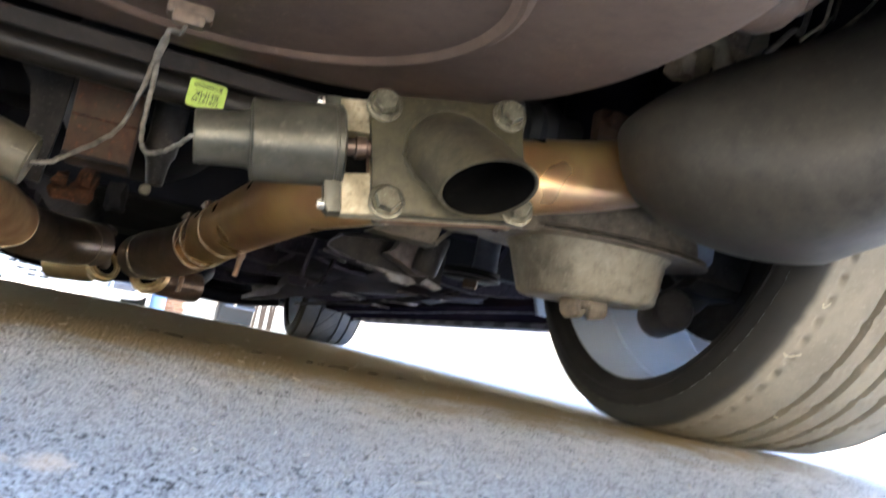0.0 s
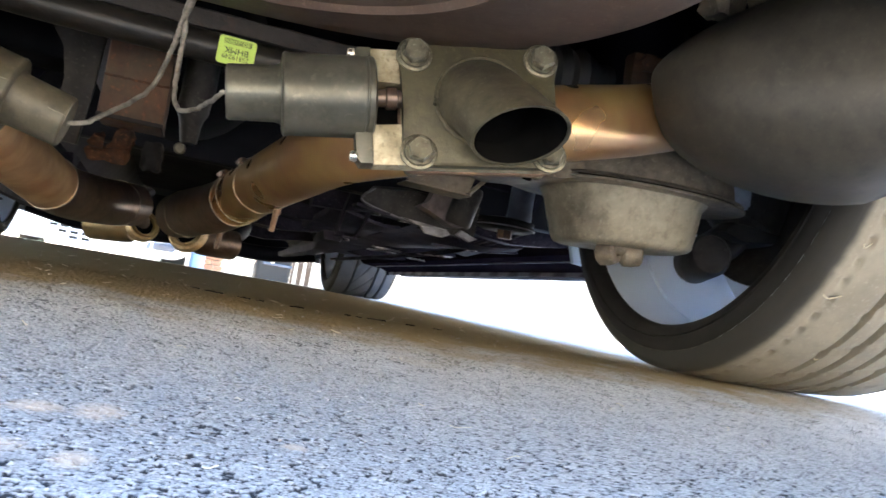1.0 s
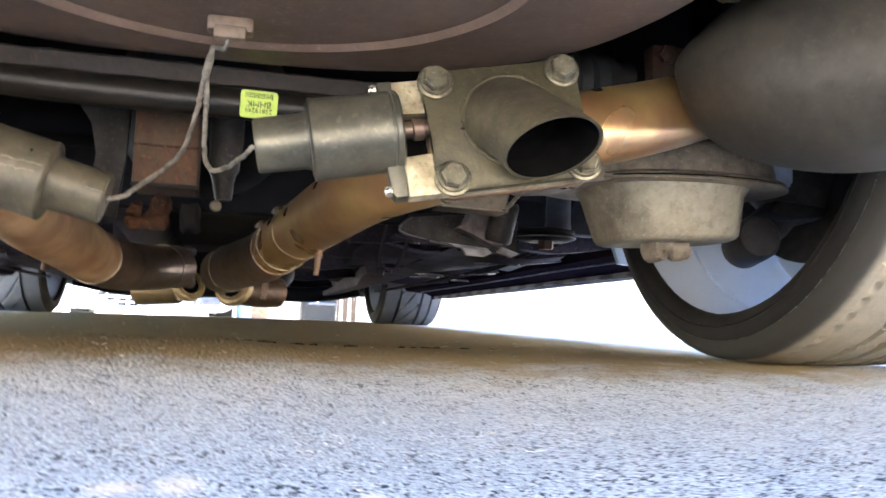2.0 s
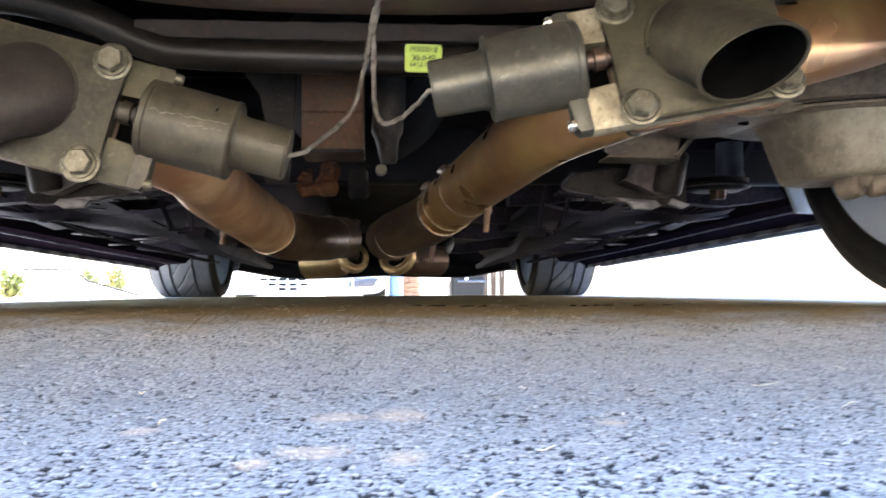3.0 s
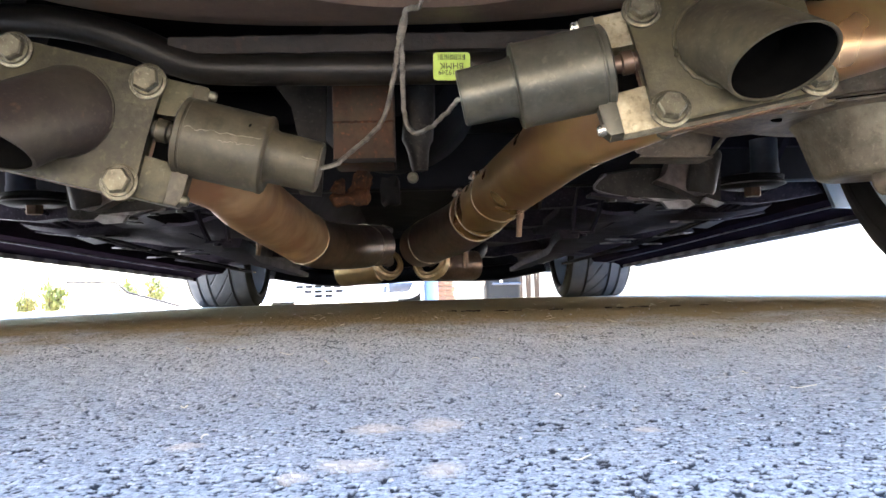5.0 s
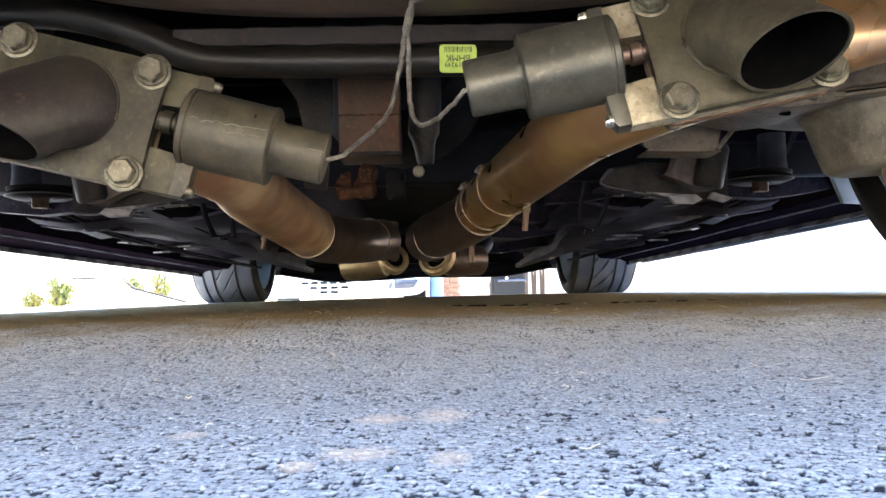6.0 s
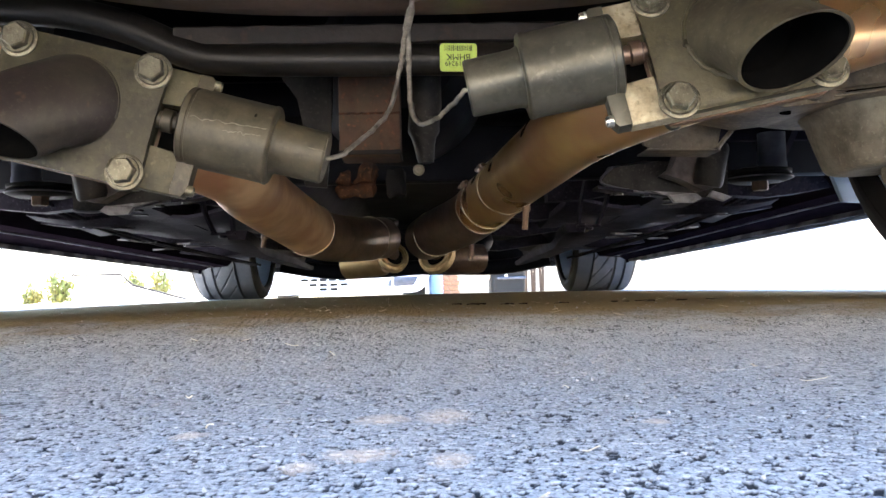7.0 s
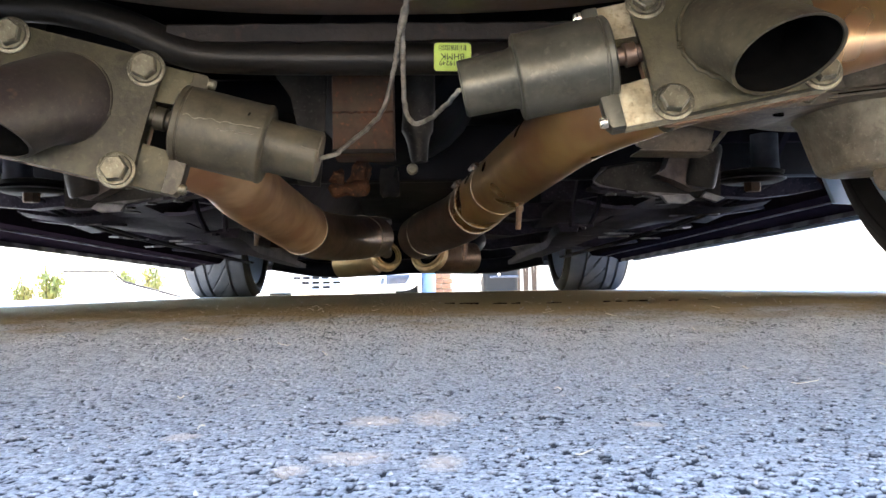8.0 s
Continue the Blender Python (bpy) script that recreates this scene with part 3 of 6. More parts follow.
rows = [[(x, y, z + dz + (0.012 if k % 2 else 0)) for x, z in zip(xs, zs)] + [(x, y, z + dz + 0.03) for x, z in zip(xs[::-1], zs[::-1])]
        for k, (y, dz) in enumerate(((0.42, 0.06), (0.55, 0.0), (0.95, -0.004), (1.0, -0.004), (1.5, -0.015), (1.55, -0.015), (2.2, -0.03), (2.45, -0.03)))]
loft(bm, rows)
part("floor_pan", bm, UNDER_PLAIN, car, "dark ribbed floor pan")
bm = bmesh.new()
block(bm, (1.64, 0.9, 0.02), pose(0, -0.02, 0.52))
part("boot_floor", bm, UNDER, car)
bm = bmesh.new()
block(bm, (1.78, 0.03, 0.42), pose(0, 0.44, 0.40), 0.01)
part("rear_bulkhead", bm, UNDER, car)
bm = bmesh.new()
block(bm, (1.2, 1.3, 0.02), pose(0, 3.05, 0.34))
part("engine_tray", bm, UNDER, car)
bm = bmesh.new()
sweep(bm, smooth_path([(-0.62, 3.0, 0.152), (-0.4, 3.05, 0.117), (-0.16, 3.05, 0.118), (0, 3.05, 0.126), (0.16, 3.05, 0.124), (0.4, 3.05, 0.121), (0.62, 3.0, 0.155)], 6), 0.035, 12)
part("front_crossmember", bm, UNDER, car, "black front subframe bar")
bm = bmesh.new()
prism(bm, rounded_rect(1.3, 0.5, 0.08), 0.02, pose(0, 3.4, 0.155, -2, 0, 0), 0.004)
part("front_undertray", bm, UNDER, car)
# added black panel paints the dark behind the front bumper
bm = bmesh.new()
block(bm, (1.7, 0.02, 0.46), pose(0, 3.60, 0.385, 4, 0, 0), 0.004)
part("radiator_panel", bm, UNDER, car, "black panel added for the dark behind the front bumper")

# sills with a pinch seam
for sx, z0, slope, seamlab in ((1, 0.150, -0.0155, "dark plum sill with pinch seam"), (-1, 0.139, -0.0133, "dark plum sill with pinch seam")):
    bm = bmesh.new()
    loft(bm, [[(sx * x, y, z0 + slope * y + dz) for x, dz in ((0.70, 0.07), (0.74, 0.028), (0.82, 0.022), (0.842, 0.012), (0.845, 0.0), (0.849, 0.0), (0.852, 0.014), (0.90, 0.02), (0.91, 0.09), (0.72, 0.09))]
              for y in np.linspace(0.43, 2.47, 20)])
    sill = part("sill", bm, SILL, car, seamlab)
    bm = bmesh.new()
    block(bm, (0.007, 0.1378, 0.010), Matrix(), 0.0)
    tab = part("seam_tab", bm, SEAM, sill)
    # pale bead paints a thin highlight along the sill
    bm = bmesh.new()
    sweep(bm, [(sx * (0.785 + 0.004 * math.sin(y * 5)), y, z0 + slope * y + 0.0235) for y in np.linspace(0.46, 2.4, 24)], 0.0022, 8)
    part("sill_bead", bm, SEAM, sill, "pale bead painting a highlight along the sill")
    for k in range(14):
        y = 0.55 + k * 0.138
        m = pose(sx * 0.844, y, z0 + slope * y + 0.006, math.degrees(math.atan(slope)), 0, 0)
        if k:
            again(tab, m)
        else:
            tab.matrix_basis = m
    bm = bmesh.new()
    prism(bm, [(0.682, 0.206), (0.728, 0.200), (0.735, 0.145), (0.704, 0.147)], 0.012, Matrix(((sx, 0, 0, 0), (0, 0, -1, 0.444), (0, 1, 0, 0), (0, 0, 0, 1))), 0.002)
    part("arch_flange", bm, PALE, car, "pale silver blue wheel arch flange")
    bm = bmesh.new()
    lathe(bm, [(0.39, -0.14), (0.395, 0.14), (0.40, 0.14), (0.395, -0.145)], Matrix.Translation((sx * 0.77, 2.88, 0.33)) @ Matrix.Rotation(radians(90), 4, "Y"), 36, True)
    bmesh.ops.delete(bm, geom=[v for v in bm.verts if v.co.z < 0.33], context="VERTS")
    part("wheel_arch_liner", bm, UNDER, car)
    bm = bmesh.new()
    lathe(bm, [(0.385, -0.14), (0.39, 0.14), (0.395, 0.14), (0.39, -0.145)], Matrix.Translation((sx * 0.77, 0, 0.33)) @ Matrix.Rotation(radians(90), 4, "Y"), 36, True)
    bmesh.ops.delete(bm, geom=[v for v in bm.verts if v.co.z < 0.36], context="VERTS")
    part("wheel_arch_liner", bm, UNDER, car)
    bm = bmesh.new()
    prism(bm, [(-0.40, 0.30), (-0.30, 0.30), (-0.22, 0.36), (0.22, 0.36), (0.42, 0.22), (0.42, 0.72), (-0.40, 0.72)], 0.01, Matrix(((0, 0, sx, sx * 0.605), (1, 0, 0, 0), (0, 1, 0, 0), (0, 0, 0, 1))))
    part("inner_fender", bm, UNDER_PLAIN, car)

# spare wheel tray with its round bead
def oval_ring(cx, cy, rx, ry, z, e=2.6, n=96):
    out = []
    for i in range(n):
        a = 2 * math.pi * i / n
        c, s_ = math.cos(a), math.sin(a)
        out.append((cx + rx * math.copysign(abs(c) ** (2 / e), c), cy + (ry if s_ > 0 else ry - 0.02) * math.copysign(abs(s_) ** (2 / e), s_), z))
    return out


bm = bmesh.new()
loft(bm, [oval_ring(0.0, -0.45, rx, ry, z) for rx, ry, z in ((0.19, 0.20, 0.262), (0.305, 0.262, 0.260), (0.335, 0.290, 0.263), (0.351, 0.306, 0.272), (0.357, 0.313, 0.29), (0.362, 0.320, 0.36), (0.366, 0.326, 0.5))])
tray = part("spare_wheel_tray", bm, WELL, car, "brown grey spare wheel tray with a round bead")
bm = bmesh.new()
lathe(bm, [(0.184, 0.264), (0.188, 0.2595), (0.1915, 0.2565), (0.195, 0.2565), (0.1985, 0.2595), (0.2025, 0.264)], Matrix.Translation((0.0365, -0.415, 0)), 90)
part("tray_bead", bm, WELL, tray, "raised round bead")
bm = bmesh.new()
block(bm, (0.034, 0.016, 0.012), pose(0.033, -0.278, 0.256), 0.003)
block(bm, (0.024, 0.012, 0.010), pose(0.033, -0.282, 0.249), 0.002)
part("wire_plug", bm, PLUG, tray, "tan plastic wire plug")
bm = bmesh.new()
prism(bm, rounded_rect(1.7, 0.50, 0.05), 0.01, pose(0, -0.53, 0.47))
part("rear_valance", bm, UNDER, car)

# rear subframe tube with rusty flange and label
bm = bmesh.new()
sweep(bm, smooth_path([(-0.56, -0.04, 0.328), (-0.42, -0.09, 0.301), (-0.33, -0.11, 0.290), (-0.287, -0.113, 0.283), (-0.237, -0.115, 0.2675), (-0.188, -0.115, 0.2455), (-0.145, -0.115, 0.2385), (0.0, -0.115, 0.236), (0.14, -0.115, 0.236), (0.26, -0.115, 0.243), (0.42, -0.08, 0.273)], 6), 0.0150, 20)
tube = part("subframe_tube", bm, TUBE, car, "dusty black rear subframe tube")
bm = bmesh.new()
loft(bm, [[(x, y + 0.0012 * noise.noise(Vector((x * 60, y * 90, 1))), z + 0.0012 * noise.noise(Vector((x * 45, z * 90, 5)))) for y, z in ((-0.126, 0.2505), (-0.1275, 0.256), (-0.127, 0.2655), (-0.124, 0.2675), (-0.105, 0.268), (-0.105, 0.2505))] for x in np.linspace(-0.20, 0.24, 60)])
part("rusty_flange", bm, RUSTY, tube, "flaking rusty flange above the tube")
LB = basis((0.0598, -0.1325, 0.2325), (1, 0, -0.02), (0, 0.0, 1))
bm = bmesh.new()
prism(bm, rounded_rect(0.034, 0.026, 0.003, 3), 0.0006, LB, 0)
part("paper_label", bm, LABEL, tube, "yellow green paper part label")
for words, size, x, y in (("BHMK", 0.0082, 0.0, 0.0005), ("25819249", 0.0062, 0.0, 0.0072)):
    cu = bpy.data.curves.new("words", "FONT")
    cu.body, cu.size, cu.align_x, cu.extrude = words, size, "CENTER", 0.0001
    tmp = new("words", cu)
    me = bpy.data.meshes.new_from_object(tmp.evaluated_get(bpy.context.evaluated_depsgraph_get()))
    bpy.data.objects.remove(tmp)
    me.materials.append(INK)
    ob = new("label_print", me)
    ob.parent = tube
    ob.matrix_basis = LB @ pose(0, 0, 0.0004, 0, 0, 180) @ pose(x, y - 0.0035, 0)
bm = bmesh.new()
rnd = random.Random(4)
x = -0.0125
while x < 0.0125:
    w = rnd.choice((0.0003, 0.0005, 0.0008))
    block(bm, (w, 0.005, 0.0002), LB @ pose(x, 0.0085, 0.0004))
    x += w + rnd.choice((0.0004, 0.0006, 0.0009))
part("barcode_print", bm, INK, tube)

# iron damper block behind the tube and its brackets
bm = bmesh.new()
block(bm, (0.066, 0.06, 0.088), pose(-0.030, 0.03, 0.2095), 0.004, 2)
damper = part("damper_block", bm, RUST_BOX, car, "rust brown iron damper block")
bm = bmesh.new()
block(bm, (0.0668, 0.0608, 0.005), pose(-0.030, 0.03, 0.1690), 0.0012)
part("seam", bm, RUSTY, damper, "rusty seam")
bm = bmesh.new()
sweep(bm, [(-0.0625 + 0.065 * k / 16, -0.0003, 0.2105 + 0.0012 * noise.noise(Vector((k * 0.9, 3, 1)))) for k in range(17)], 0.0012, 6)
part("crack", bm, RUST_ORANGE, damper, "rust swollen crack")


def roughen(bm, amp, freq):
    """Corroded lumps on every face."""
    bmesh.ops.subdivide_edges(bm, edges=bm.edges[:], cuts=2, use_grid_fill=True)
    for v in bm.verts:
        v.co += amp * Vector((noise.noise(v.co * freq), noise.noise(v.co * freq + Vector((7, 1, 3))), noise.noise(v.co * freq + Vector((2, 9, 4)))))


bm = bmesh.new()
block(bm, (0.042, 0.022, 0.014), pose(-0.047, 0.04, 0.133, 6, -5, 0), 0.003, 1)
block(bm, (0.013, 0.018, 0.017), pose(-0.060, 0.036, 0.146, 0, 22, 10), 0.004, 1)
block(bm, (0.020, 0.024, 0.030), pose(-0.037, 0.05, 0.150, 8, 12, 0), 0.005, 1)
roughen(bm, 0.005, 110)
part("rusty_lug", bm, RUST_ORANGE, damper, "orange rusted lug")
bm = bmesh.new()
block(bm, (0.020, 0.03, 0.032), pose(-0.004, 0.05, 0.140), 0.004, 1)
roughen(bm, 0.004, 120)
part("lug", bm, ALLOY_DARK, damper)
for x0, lab in ((-0.09, "grimy curved bracket"), (0.028, "grimy tapered bracket")):
    bm = bmesh.new()
    if x0 < 0:
        prism(bm, [(-0.135, 0.28), (-0.13, 0.262), (-0.112, 0.24), (-0.105, 0.205), (-0.112, 0.165), (-0.106, 0.14), (-0.082, 0.138), (-0.076, 0.20), (-0.072, 0.28)], 0.008, pose(0, 0.05, 0, 90, 0, 0), 0.0015)
    else:
        sweep(bm, smooth_path([(0.03, 0.06, 0.28), (0.03, 0.06, 0.23), (0.028, 0.06, 0.20), (0.03, 0.06, 0.165)], 5), [0.019] * 6 + [0.018] * 5 + [0.014, 0.012, 0.011, 0.010, 0.009], 10)
    part("bracket", bm, ARM_DARK, car, lab)
bm = bmesh.new()
lathe(bm, [(0, -0.004), (0.005, -0.004), (0.0066, -0.001), (0.0066, 0.003), (0.0048, 0.0055), (0.0026, 0.0055), (0.0026, 0.002), (0, 0.002)], pose(0.0215, 0.075, 0.1595, 90, 0, 0), 16)
part("grease_nipple", bm, ARM, car, "small pale metal nipple")
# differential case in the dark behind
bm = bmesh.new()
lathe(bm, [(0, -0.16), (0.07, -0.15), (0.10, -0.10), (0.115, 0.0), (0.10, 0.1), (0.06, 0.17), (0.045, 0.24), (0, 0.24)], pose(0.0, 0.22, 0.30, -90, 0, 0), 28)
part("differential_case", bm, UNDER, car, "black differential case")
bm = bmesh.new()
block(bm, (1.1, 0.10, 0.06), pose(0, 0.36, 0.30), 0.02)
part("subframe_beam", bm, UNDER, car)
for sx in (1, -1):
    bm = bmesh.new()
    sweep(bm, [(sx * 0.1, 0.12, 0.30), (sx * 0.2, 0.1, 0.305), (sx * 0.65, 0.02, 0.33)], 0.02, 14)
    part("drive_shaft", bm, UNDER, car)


# ---- exhaust ----


def bolt_mesh(bm, washer=0.0125, head=0.0088, height=0.0088):
    lathe(bm, [(0, 0), (washer, 0), (washer, 0.0018), (washer * 0.9, 0.0024), (head * 1.18, 0.0024), (head * 1.12, 0.004), (0, 0.004)], Matrix(), 28)
    ring = lambda r, z: [(r * math.cos(math.pi * k / 3), r * math.sin(math.pi * k / 3), z) for k in range(6)]
    loft(bm, [ring(head, 0.0035), ring(head, height), ring(head * 0.88, height + 0.0012)])


def build_cutout(F, motor_mat, body_mat, dump_mat, label, mouth_at=(0.016, -0.0385, 0.0365), can_r=0.0292, cap_r=0.0193, plate_mat=None):
    """F: x from the motor to the dump side, y up, z towards the rear (may be mirrored)."""
    plate_mat = plate_mat or CAST
    bm = bmesh.new()
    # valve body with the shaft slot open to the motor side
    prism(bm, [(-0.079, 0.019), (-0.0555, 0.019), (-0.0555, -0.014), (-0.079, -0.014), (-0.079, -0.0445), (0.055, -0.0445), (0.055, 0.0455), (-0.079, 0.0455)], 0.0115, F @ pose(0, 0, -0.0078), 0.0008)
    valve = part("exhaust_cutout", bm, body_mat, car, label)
    bm = bmesh.new()
    outline = []
    for cx, cy, a0 in ((0.047, 0.0345, 0), (-0.0465, 0.0345, 90), (-0.0465, -0.0345, 180), (0.047, -0.0345, 270)):
        outline += [(cx + 0.0122 * math.cos(radians(a0 + 15 * k)), cy + 0.0122 * math.sin(radians(a0 + 15 * k))) for k in range(7)]
        if a0 == 90:
            outline += [(-0.0578, 0.016), (-0.0575, 0.0), (-0.0578, -0.016)]
        if a0 == 270:
            outline += [(0.0575, -0.012), (0.0572, 0.0), (0.0575, 0.012)]
    prism(bm, outline, 0.006, F, 0.0012)
    part("dump_flange", bm, plate_mat, valve, "olive grey dump flange")
    bm = bmesh.new()
    prism(bm, rounded_rect(0.117, 0.0905, 0.011), 0.005, F @ pose(0, 0.0, -0.0194), 0.0012)
    part("pipe_flange", bm, RUST_STEEL, valve, "rusty pipe flange")
    # gasket, coloured black to paint the dark gap between flange and body
    bm = bmesh.new()
    prism(bm, rounded_rect(0.108, 0.086, 0.008), 0.0019, F @ pose(0, 0, -0.0059))
    part("gasket", bm, SOOT_SHADE, valve, "black gasket standing for the dark gap behind the flange")
    # dump pipe: leaves the flange square, bends down, its mouth cut to face the ground
    mouth = Vector(mouth_at)
    foot_mid = Vector((0.0015, 0.0035, 0.0))
    d = (mouth - Vector((0.0013, 0.009, 0.0))).normalized()
    face = Vector((-0.066, -0.967, 0.253)).normalized()
    side = d.cross(face).normalized()
    third = side.cross(d)

    def ring(rad, foot_rad, k, seg=56):
        """k = 0 on the flange, 1 at the mouth."""
        out = []
        for i in range(seg):
            a = 2 * math.pi * i / seg
            off = rad * (math.cos(a) * side + math.sin(a) * third)
            p1 = mouth + off
            p1 = p1 - d * ((p1 - mouth).dot(face) / d.dot(face))
            flat = Vector((math.cos(a) * side.x + math.sin(a) * third.x, math.cos(a) * side.y + math.sin(a) * third.y, 0)).normalized()
            p0 = foot_mid + foot_rad * flat + Vector((0, 0, -0.003))
            t0, t1 = Vector((0, 0, 0.040)) - flat * 0.012, d * 0.034
            p = (2 * k ** 3 - 3 * k * k + 1) * p0 + (k ** 3 - 2 * k * k + k) * t0 + (3 * k * k - 2 * k ** 3) * p1 + (k ** 3 - k * k) * t1
            out.append(F @ p)
        return out

    ks = (0.0, 0.06, 0.14, 0.25, 0.38, 0.52, 0.66, 0.8, 0.91, 1.0)
    bm = bmesh.new()
    loft(bm, [ring(0.0312, 0.0352, k) for k in ks] + [ring(0.0293, 0.0333, k) for k in ks[::-1]], False)
    part("dump_pipe", bm, dump_mat, valve, "sooty dump pipe with a slanted mouth", 50)
    # liner and end disc: soot plus the bore's deep shade, painted near-black
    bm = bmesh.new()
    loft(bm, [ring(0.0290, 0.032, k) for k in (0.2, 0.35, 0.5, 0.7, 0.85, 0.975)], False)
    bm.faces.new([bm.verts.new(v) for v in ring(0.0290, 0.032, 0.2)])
    part("pipe_bore", bm, SOOT_SHADE, valve, "black sooty bore liner with its shade painted in", 50)
    bm = bmesh.new()
    foot = ring(0.0312, 0.0356 if plate_mat is CAST else 0.0343, 0.07)
    sweep(bm, [p + F.to_3x3() @ (0.0014 * Vector((noise.noise(Vector((i * 0.9, 1, 2))), noise.noise(Vector((i * 0.9, 5, 2))), 0.5))) for i, p in enumerate(foot + foot[:1])], [(0.0011 if plate_mat is CAST else 0.0007) + (0.0010 if plate_mat is CAST else 0.0004) * abs(math.sin(i * 1.25)) + 0.0004 * noise.noise(Vector((i * 1.3, 9, 0))) for i in range(57)], 8)
    part("weld_bead", bm, plate_mat, valve)
    # bolts, each turned its own way
    bm = bmesh.new()
    bolt_mesh(bm, 0.0132, 0.0094, 0.0092)
    first = part("bolt", bm, ZINC, valve, "dull zinc hex bolt with washer")
    spots = [(-0.0479, 0.0376), (0.0479, 0.0376), (-0.0479, -0.0376), (0.0479, -0.0376)]
    first.matrix_basis = F @ pose(*spots[0], 0.0002, 0, 0, 10)
    for k, (x, y) in enumerate(spots[1:]):
        again(first, F @ pose(x, y, 0.0002, 0, 0, 25 + 17 * k))
    bm = bmesh.new()
    lathe(bm, [(0, 0), (0.0062, 0), (0.0062, 0.005), (0.004, 0.0055), (0.004, 0.0065), (0.0036, 0.0075), (0.004, 0.0085), (0.0036, 0.0095), (0, 0.0095)], Matrix(), 12)
    nut = part("nut", bm, ZINC, valve, "threaded bolt end with nut")
    nut.matrix_basis = F @ pose(-0.0479, -0.0395, -0.0246, 180, 0, 0)
    again(nut, F @ pose(0.0479, -0.0395, -0.0246, 180, 0, 0))
    # motor: can, cap, bracket, coupler
    A = F @ pose(0, 0.0072, -0.0098) @ Matrix.Rotation(radians(-90), 4, "Y")      # z along -x of F
    r = can_r
    bm = bmesh.new()
    lathe(bm, [(0, 0.0775), (r - 0.002, 0.0775), (r, 0.079), (r, 0.0825), (r - 0.0008, 0.083), (r - 0.0008, 0.0842), (r, 0.0848), (r - 0.0002, 0.1375), (r + 0.0003, 0.1385), (r + 0.0003, 0.1405), (r - 0.001, 0.1418), (r - 0.0045, 0.1424), (0, 0.1424)], A, 56)
    part("motor_can", bm, motor_mat, valve, "cylindrical valve motor can")
    r = cap_r
    bm = bmesh.new()
    lathe(bm, [(0, 0.141), (r + 0.0035, 0.141), (r + 0.0018, 0.1432), (r + 0.0006, 0.1465), (r, 0.1785), (r - 0.0012, 0.1799), (0.003, 0.1801), (0.0026, 0.177), (0, 0.177)], A, 44)
    part("motor_cap", bm, motor_mat, valve, "narrower motor end cap")
    bm = bmesh.new()
    prism(bm, [(-0.079, 0.0452), (-0.088, 0.0452), (-0.0912, 0.042), (-0.0912, 0.012), (-0.0912, -0.040), (-0.088, -0.0445), (-0.0792, -0.0445), (-0.0792, -0.016), (-0.0792, 0.020)], 0.013, F @ pose(0, 0, -0.0050), 0.0009)
    part("motor_bracket", bm, motor_mat, valve, "grey motor bracket plate")
    bm = bmesh.new()
    lathe(bm, [(0, 0), (0.0040, 0), (0.0040, 0.0032), (0.0032, 0.0048), (0.0022, 0.0048), (0.0018, 0.0036), (0, 0.0036)], Matrix(), 16)
    screw = part("screw", bm, BRIGHT if plate_mat is CAST else ZINC, valve, "small cap screw")
    screw.matrix_basis = F @ pose(-0.0908, 0.0395, -0.0065) @ Matrix.Rotation(radians(-90), 4, "Y")
    again(screw, F @ pose(-0.0908, -0.0392, -0.0065) @ Matrix.Rotation(radians(-90), 4, "Y"))
    bm = bmesh.new()
    lathe(bm, [(0, 0.050), (0.0065, 0.050), (0.0065, 0.060), (0.0084, 0.061), (0.0084, 0.068), (0.0065, 0.069), (0.0065, 0.079), (0, 0.079)], A, 20)
    part("shaft_coupler", bm, PIPE_DULL if plate_mat is CAST else motor_mat, valve, "round shaft coupler")
    # black sheet paints the shade seen through the shaft slot
    bm = bmesh.new()
    block(bm, (0.026, 0.038, 0.003), F @ pose(-0.0675, 0.0025, -0.0210), 0.0005)
    part("slot_back", bm, SOOT_SHADE, valve)
    if motor_mat is CAST_DUSTY:
        # thin drips run the length of can and cap
        for k, (z0, z1, a0, a1, rad, w) in enumerate(((0.086, 0.1405, 0.02, 0.16, can_r, 0.0009), (0.110, 0.136, -0.12, -0.05, can_r, 0.00035), (0.150, 0.1805, 0.0, 0.06, cap_r, 0.0005), (0.1795, 0.1805, 0.7, -0.15, cap_r, 0.00045))):
            bm = bmesh.new()
            turn = [a0 + (a1 - a0) * i / 30 + 0.09 * noise.noise(Vector((i * 0.33, k * 3.1, 0))) for i in range(31)]
            sweep(bm, [A @ Vector((rad * math.cos(q), rad * math.sin(q), z0 + (z1 - z0) * i / 30)) for i, q in enumerate(turn)], [0.00015 + w * abs(noise.noise(Vector((i * 0.7, k, 3)))) for i in range(31)], 6)
            part("drip", bm, DRIP, valve, "pale dried drip")
        bm = bmesh.new()
        sweep(bm, [A @ Vector((can_r * math.cos(0.42 + 0.012 * i), can_r * math.sin(0.42 + 0.012 * i), 0.128 + 0.0006 * (i % 3))) for i in range(9)], 0.0004, 6)
        part("scratch", bm, SOOT_SHADE, valve, "short dark scratch")
        H = A.copy()
        H.translation = Vector((-0.0468, -0.288, 0.1168))
        # black disc paints the dark inside the wire's hole
        bm = bmesh.new()
        lathe(bm, [(0, -0.002), (0.0034, -0.002), (0.0034, 0.0006), (0, 0.0006)], H, 18)
        part("wire_hole", bm, SOOT_SHADE, valve, "black disc painting the wire's dark hole")
    return valve


FR = basis((0.2317, -0.3529, 0.1835), (0.9809, -0.0845, 0.175), (-0.1499, 0.2444, 0.958))
